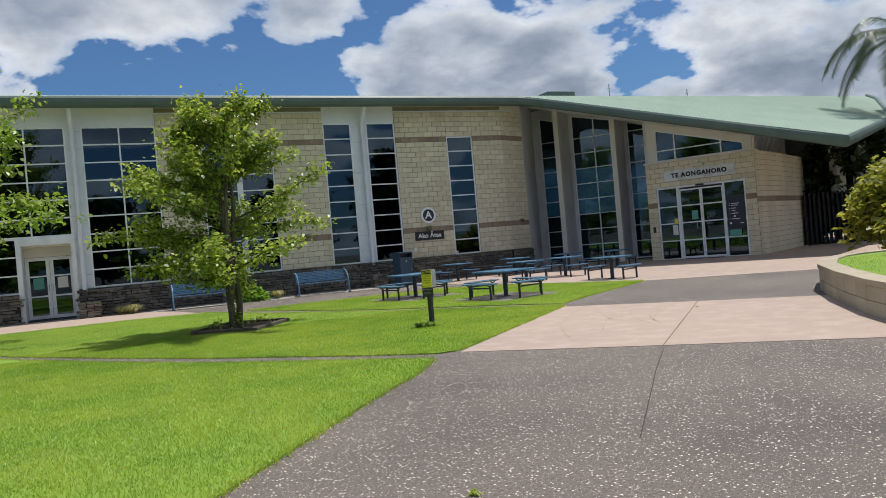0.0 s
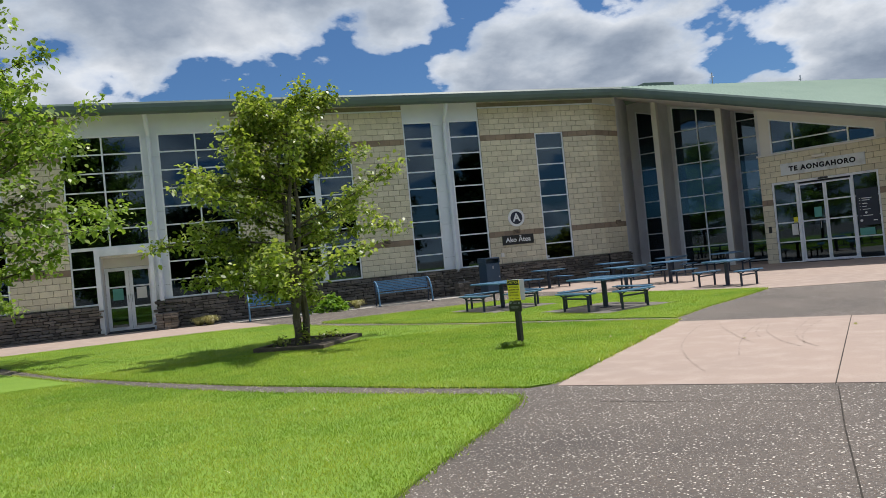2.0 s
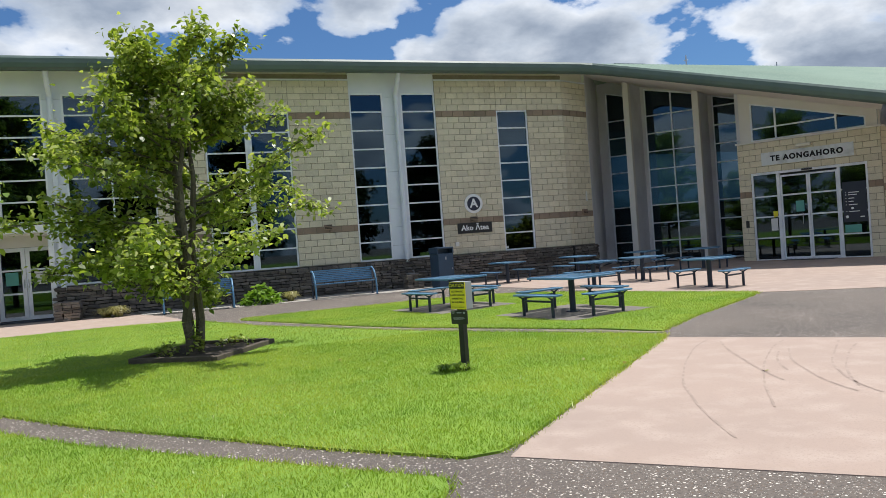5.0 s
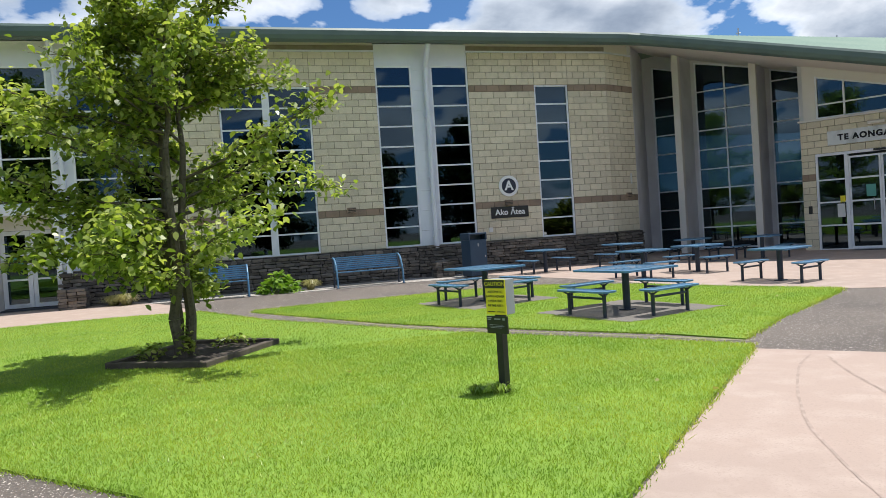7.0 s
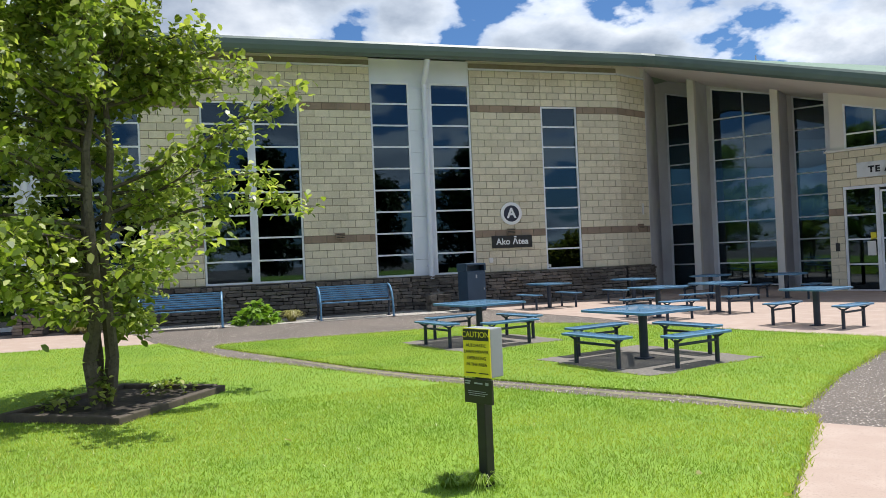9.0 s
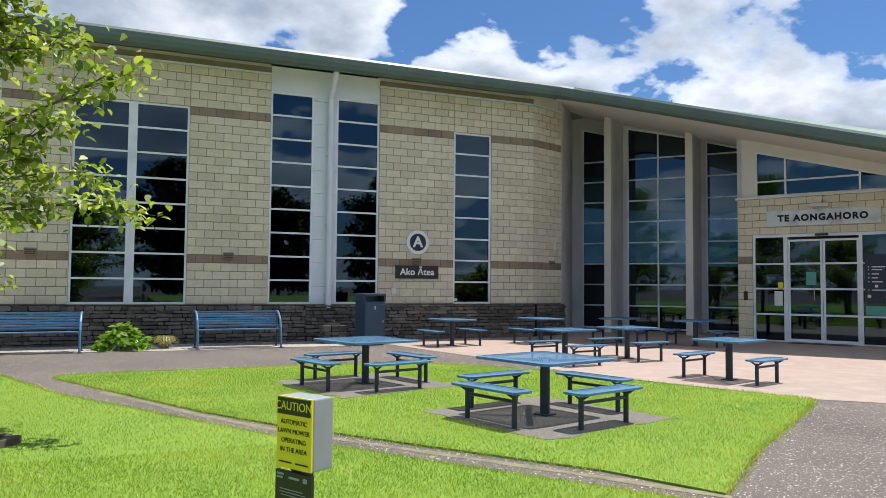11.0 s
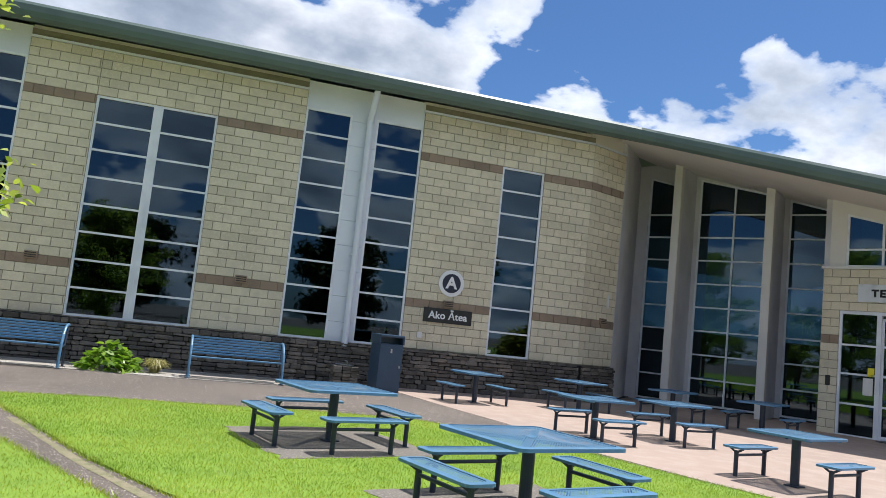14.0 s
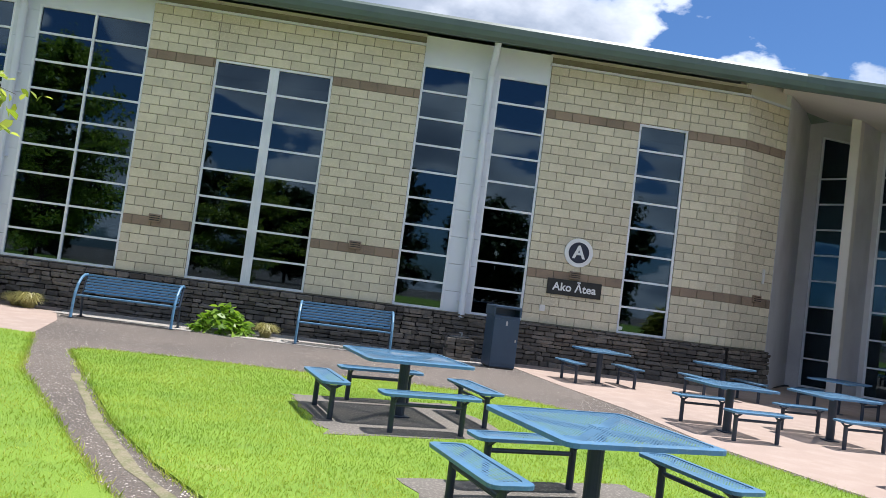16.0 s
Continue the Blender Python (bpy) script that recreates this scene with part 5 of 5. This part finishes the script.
def tuft(name, x, y, z, radius, height, count, mat, label, seed, width=0.006, group="grass tufts"):
    """Arching blades from one root, two segments each."""
    rng = np.random.default_rng(seed)
    a = rng.uniform(0, math.tau, count)
    out = radius * rng.uniform(0.2, 1.0, count)
    h = height * rng.uniform(0.6, 1.05, count)
    root = np.stack([x + 0.25 * out * np.cos(a), y + 0.25 * out * np.sin(a), np.full(count, z)], 1)
    mid = np.stack([x + 0.6 * out * np.cos(a), y + 0.6 * out * np.sin(a), z + h], 1)
    tip = np.stack([x + 1.15 * out * np.cos(a), y + 1.15 * out * np.sin(a), z + h * rng.uniform(0.3, 0.9, count)], 1)
    s = np.stack([-np.sin(a), np.cos(a), np.zeros(count)], 1) * width
    q = np.stack([root - s, root + s, mid + s * 0.8, mid + s * 0.8, mid - s * 0.8, root - s, mid - s * 0.8, mid + s * 0.8, tip], 1)
    ob = new(name, soup(name, q, 3, mat))
    return tagged(ob, label, "grass", group)


clump("leafy_plant", 4.2, 25.75, 0.012, 0.56, 0.52, 420, 0.17, HOSTA, "low bright green broad-leaved plant by the stone wall", "plant", 1)
tuft("straw_tuft", 5.02, 25.8, 0.012, 0.34, 0.27, 520, TUFT, "pale straw-coloured grass tuft by the wall", 2)
tuft("straw_tuft", 0.35, 26.1, 0.006, 0.40, 0.30, 600, TUFT, "pale straw-coloured grass tuft by the wall", 3)
tuft("straw_tuft", 0.02, 26.35, 0.006, 0.42, 0.26, 600, TUFT, "pale straw-coloured grass tuft by the wall", 4)
tuft("long_grass", 4.9, 11.37, 0.018, 0.22, 0.09, 260, BLADE, "unmown grass round the foot of the sign", 5, 0.004)
tuft("long_grass", 4.7, 11.42, 0.018, 0.16, 0.08, 160, BLADE, "unmown grass round the foot of the sign", 6, 0.004)
clump("weed", 1.82, 15.28, 0.05, 0.18, 0.22, 60, 0.08, LEAF, "small leafy weed in the tree bed", "plant", 7, "bed weeds")
clump("weed", 2.8, 15.9, 0.05, 0.28, 0.14, 90, 0.07, LEAF, "small leafy weed in the tree bed", "plant", 8, "bed weeds")
clump("weed", 2.22, 15.2, 0.05, 0.12, 0.5, 70, 0.08, LEAF, "small leafy shoots at the foot of the trunk", "plant", 9, "bed weeds")
tuft("weed_tuft", 1.85, 3.3, 0.0, 0.06, 0.03, 50, BLADE, "small weed tuft in a paving joint", 10, 0.004, "paving weeds")
# yellow-green shrubs by the raised lawn
for i, (x, y, r, h) in enumerate(((20.6, 13.9, 1.3, 2.5), (22.3, 14.7, 1.5, 3.0), (19.9, 12.6, 1.0, 1.7))):
    rng = np.random.default_rng(70 + i)
    n = 900
    a = rng.uniform(0, math.tau, n)
    out = r * rng.uniform(0.1, 1.0, n) ** 0.7
    hh = h * (1 - 0.45 * (out / r) ** 2) * rng.uniform(0.25, 1.0, n)
    c = np.stack([x + out * np.cos(a), y + out * np.sin(a), hh + 0.1], 1)
    c = np.repeat(c, 4, 0) + rng.normal(0, 0.13, (n * 4, 3))
    tagged(new("shrub", leaf_cloud("shrub", c, None, 0.24, BAMBOO, rng, 0.0)), "feathery yellow-green shrub by the raised lawn", "shrub", "yellow-green shrubs")


def palm(x, y, z, seed):
    rng = np.random.default_rng(seed)
    root = thing("palm_tree", Matrix.Identity(4), "tall palm with long drooping fronds", "palm", "palms")
    bm = bmesh.new()
    for k in range(10):
        add_tube(bm, (x, y, z * k / 10), (x, y, z * (k + 1) / 10), 0.17 - 0.005 * k, 0.165 - 0.005 * k, 12)
    part("trunk", bm, BARK, root, "slim ringed trunk")
    for f in range(24):
        a = f * 2.4 + rng.uniform(-0.2, 0.2)
        rise = rng.uniform(-0.1, 1.1)
        spine = [np.array((x, y, z))]
        d = np.array((math.cos(a), math.sin(a), rise))
        for k in range(10):
            d = d + np.array((0, 0, -0.16 - 0.02 * k))
            d = d / np.linalg.norm(d)
            spine.append(spine[-1] + d * 0.40)
        tris = []
        side = np.array((-math.sin(a), math.cos(a), 0))
        for k in range(1, 10):
            for q in range(6):
                p = spine[k] + (spine[k + 1] - spine[k]) * q / 6
                dd = spine[k + 1] - spine[k]
                dd = dd / np.linalg.norm(dd)
                for s in (-1, 1):
                    L = 0.62 * math.sin(math.pi * (k + q / 6) / 10.6) + 0.1
                    t = p + side * s * L * 0.75 + dd * L * 0.45 + np.array((0, 0, -L * rng.uniform(0.15, 0.6)))
                    w = dd * 0.03
                    tris += [p - w, p + w, t]
        ob = new("frond", soup("frond", tris, 3, FROND))
        ob.parent = root
    return root


palm(30.7, 20.3, 8.5, 1)

# ---------------------------------------------------------------- grass blades
def lawn_blades(name, poly, region, density, seed, z=0.018, tall=0.024):
    """One mesh of short blades over the part of a lawn inside a region."""
    rng = np.random.default_rng(seed)
    x0, y0, x1, y1 = region
    n = int((x1 - x0) * (y1 - y0) * density)
    x, y = rng.uniform(x0, x1, n), rng.uniform(y0, y1, n)
    keep = inside(poly, x, y)
    for cx, cy, r in ((8.56, 15.46, 1.2), (7.45, 18.64, 1.2)):
        c, s = math.cos(radians(16)), math.sin(radians(16))
        keep &= ~((np.abs((x - cx) * c + (y - cy) * s) < 0.98) & (np.abs((y - cy) * c - (x - cx) * s) < 0.98))
    keep &= ~((np.abs(x - 2.35) < 0.6) & (np.abs(y - 15.5) < 0.6))
    x, y = x[keep], y[keep]
    n = len(x)
    a, h = rng.uniform(0, math.tau, n), tall * rng.uniform(0.5, 1.2, n)
    w = 0.0034 * rng.uniform(0.7, 1.3, n)
    lx, ly = rng.normal(0, 0.45, n) * h, rng.normal(0, 0.45, n) * h
    p = np.stack([x, y, np.full(n, z)], 1)
    s = np.stack([np.cos(a) * w, np.sin(a) * w, np.zeros(n)], 1)
    t = p + np.stack([lx, ly, h], 1)
    ob = new(name, soup(name, np.stack([p - s, p + s, t], 1), 3, BLADE))
    return tagged(ob, "short mown grass blades of the lawn", "grass", kind="stuff")


def edge_blades(line, density, seed):
    """Longer blades that hang over the edge of a lawn."""
    rng = np.random.default_rng(seed)
    q = np.array(along(line, 0.02))
    p = np.repeat(q, density, 0) + rng.normal(0, 0.028, (len(q) * density, 2))
    n = len(p)
    a, h = rng.uniform(0, math.tau, n), 0.05 * rng.uniform(0.4, 1.2, n)
    s = np.stack([np.cos(a) * 0.005, np.sin(a) * 0.005, np.zeros(n)], 1)
    base = np.concatenate([p, np.full((n, 1), 0.004)], 1)
    tip = base + np.stack([rng.normal(0, 0.6, n) * h, rng.normal(0, 0.6, n) * h, h], 1)
    tagged(new("grass_edge", soup("grass_edge", np.stack([base - s, base + s, tip], 1), 3, BLADE)), "grass blades hanging over the lawn edge", "grass", kind="stuff")


for k, line in enumerate((LAWN_A[0:6], LAWN_A[5:12], LAWN_B[0:6], LAWN_B[5:13], LAWN_B[17:24], LAWN_C[0:6], LAWN_C[5:20])):
    edge_blades(line, 5, 200 + k)
lawn_blades("grass", LAWN_A, (-6, 2, 3.4, 14), 4200, 1)
lawn_blades("grass", LAWN_B, (-4, 8, 7.9, 15), 4200, 2)
lawn_blades("grass", LAWN_B, (-6, 15, 5.5, 22.6), 1500, 3)
lawn_blades("grass", LAWN_C, (3.3, 12, 12.5, 21.5), 2600, 4)
lawn_blades("grass", RAISED, (7, 4, 20, 10), 500, 5, 0.44)
# small dry leaves lying about
for i, (x, y) in enumerate(((7.18, 9.33), (8.7, 9.09), (6.21, 11.03), (6.6, 14.06), (10.99, 15.06), (9.98, 14.36), (6.32, 10.43), (3.88, 12.99), (15.9, 15.41))):
    rng = np.random.default_rng(90 + i)
    me = leaf_cloud("fallen_leaf", np.array([(x, y, 0.035 if inside(LAWN_C, x, y) or inside(LAWN_B, x, y) else 0.016)]), None, 0.075, TUFT, rng, 0.0)
    tagged(new("fallen_leaf", me), "small dry yellow leaf lying on the ground", "leaf", "fallen leaves")

# ---------------------------------------------------------------- blocks and stones, last
brick_store = {}
loose = {}
FACE_OUT = 0.024


def brick_verts(w, h):
    b, d = 0.006, 0.05
    back = [(0, d, 0), (w, d, 0), (w, d, h), (0, d, h)]
    mid = [(0, b, 0), (w, b, 0), (w, b, h), (0, b, h)]
    front = [(b, 0, b), (w - b, 0, b), (w - b, 0, h - b), (b, 0, h - b)]
    return back + mid + front


BRICK_FACES = [(8, 9, 10, 11), (4, 5, 9, 8), (5, 6, 10, 9), (6, 7, 11, 10), (7, 4, 8, 11), (0, 1, 5, 4), (1, 2, 6, 5), (2, 3, 7, 6), (3, 0, 4, 7)]
rng = random.Random(21)
for wall, a, b, z, brown, single in pieces:
    w, h = round(b - a - 0.012, 3), COURSE - 0.012
    key = (w, brown)
    if key not in brick_store:
        brick_store[key] = mesh_from("brick", brick_verts(w, h), BRICK_FACES, BROWN if brown else BLOCK)
    out = rng.uniform(-0.002, 0.003)
    if single:
        ob = new("brick", brick_store[key])
        ob.parent = wall
        ob.location = (a + 0.006, out, z + 0.006)
    else:
        loose.setdefault((wall.name, brown), [wall, [], []])
        _, vs, fs = loose[(wall.name, brown)]
        o = len(vs)
        vs += [(x + a + 0.006, y + out, zz + z + 0.006) for x, y, zz in brick_verts(w, h)]
        fs += [tuple(i + o for i in f) for f in BRICK_FACES]
for (nm, brown), (wall, vs, fs) in loose.items():
    ob = new("brickwork", mesh_from("brickwork", vs, fs, BROWN if brown else BLOCK))
    ob.parent = wall
    ob["kind"] = "stuff"
    ob["label"] = "brown block course" if brown else "cream concrete blocks"

stone_meshes = []
for k in range(14):
    r = random.Random(500 + k)
    bm = bmesh.new()
    made = bmesh.ops.create_cube(bm, size=1)["verts"]
    bmesh.ops.bevel(bm, geom=list(bm.edges), offset=0.12, segments=1, affect="EDGES")
    for v in bm.verts:
        v.co += Vector((r.uniform(-0.06, 0.06), r.uniform(-0.1, 0.1), r.uniform(-0.09, 0.09)))
    stone_meshes.append(finish(bm, "stone", STONE))
# backing boxes behind the stones, coloured near-black as the shade between them
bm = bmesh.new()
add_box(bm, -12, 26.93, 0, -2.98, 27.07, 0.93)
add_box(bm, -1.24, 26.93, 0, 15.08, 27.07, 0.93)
stone_wall = tagged(part("wall_stone_base", bm, GAP_SHADE), "dark stacked stone base of the wall", "stone wall", kind="structure")
stone_return = tagged(box_part("wall_stone_return", (-0.02, -0.12, 0, 1.32, 0.02, 0.93), GAP_SHADE, m=CHAMFER), "dark stacked stone base of the wall", "stone wall", kind="structure")


def lay_stones(parent, x0, x1, face, single, seed, gap=None):
    """Uneven courses of flat stones on the face y of a wall's frame."""
    r = random.Random(seed)
    z = 0.0
    vs, fs = [], []
    while z < 0.90:
        h = min(r.uniform(0.055, 0.13), 0.93 - z)
        x = x0 - r.uniform(0, 0.1)
        while x < x1:
            w = r.uniform(0.12, 0.42)
            a, b = max(x, x0), min(x + w, x1)
            if b - a > 0.05 and not (gap and gap[0] - 0.02 < (a + b) / 2 < gap[1] + 0.02):
                me = stone_meshes[r.randrange(14)]
                hh = h * r.uniform(0.86, 1.0)
                m = Matrix.Translation(((a + b) / 2, face + r.uniform(-0.014, 0.02), z + hh / 2)) @ Matrix.Rotation(r.uniform(-0.03, 0.03), 4, "Y") @ Matrix.Diagonal((b - a - 0.008, 0.13, hh - 0.008, 1))
                if single:
                    ob = new("stone", me)
                    ob.parent = parent
                    ob.matrix_basis = m
                else:
                    o = len(vs)
                    vs += [tuple(m @ v.co) for v in me.vertices]
                    fs += [tuple(i + o for i in p.vertices) for p in me.polygons]
            x += w
        z += h
    if vs:
        ob = new("stonework", mesh_from("stonework", vs, fs, STONE))
        ob.parent = parent
        ob["kind"] = "stuff"


lay_stones(stone_wall, -12, 8.4, 26.93, False, 1, gap=(-2.98, -1.24))
lay_stones(stone_wall, 8.4, 15.05, 26.93, True, 2)
lay_stones(stone_return, 0.0, 1.32, -0.12, True, 3)
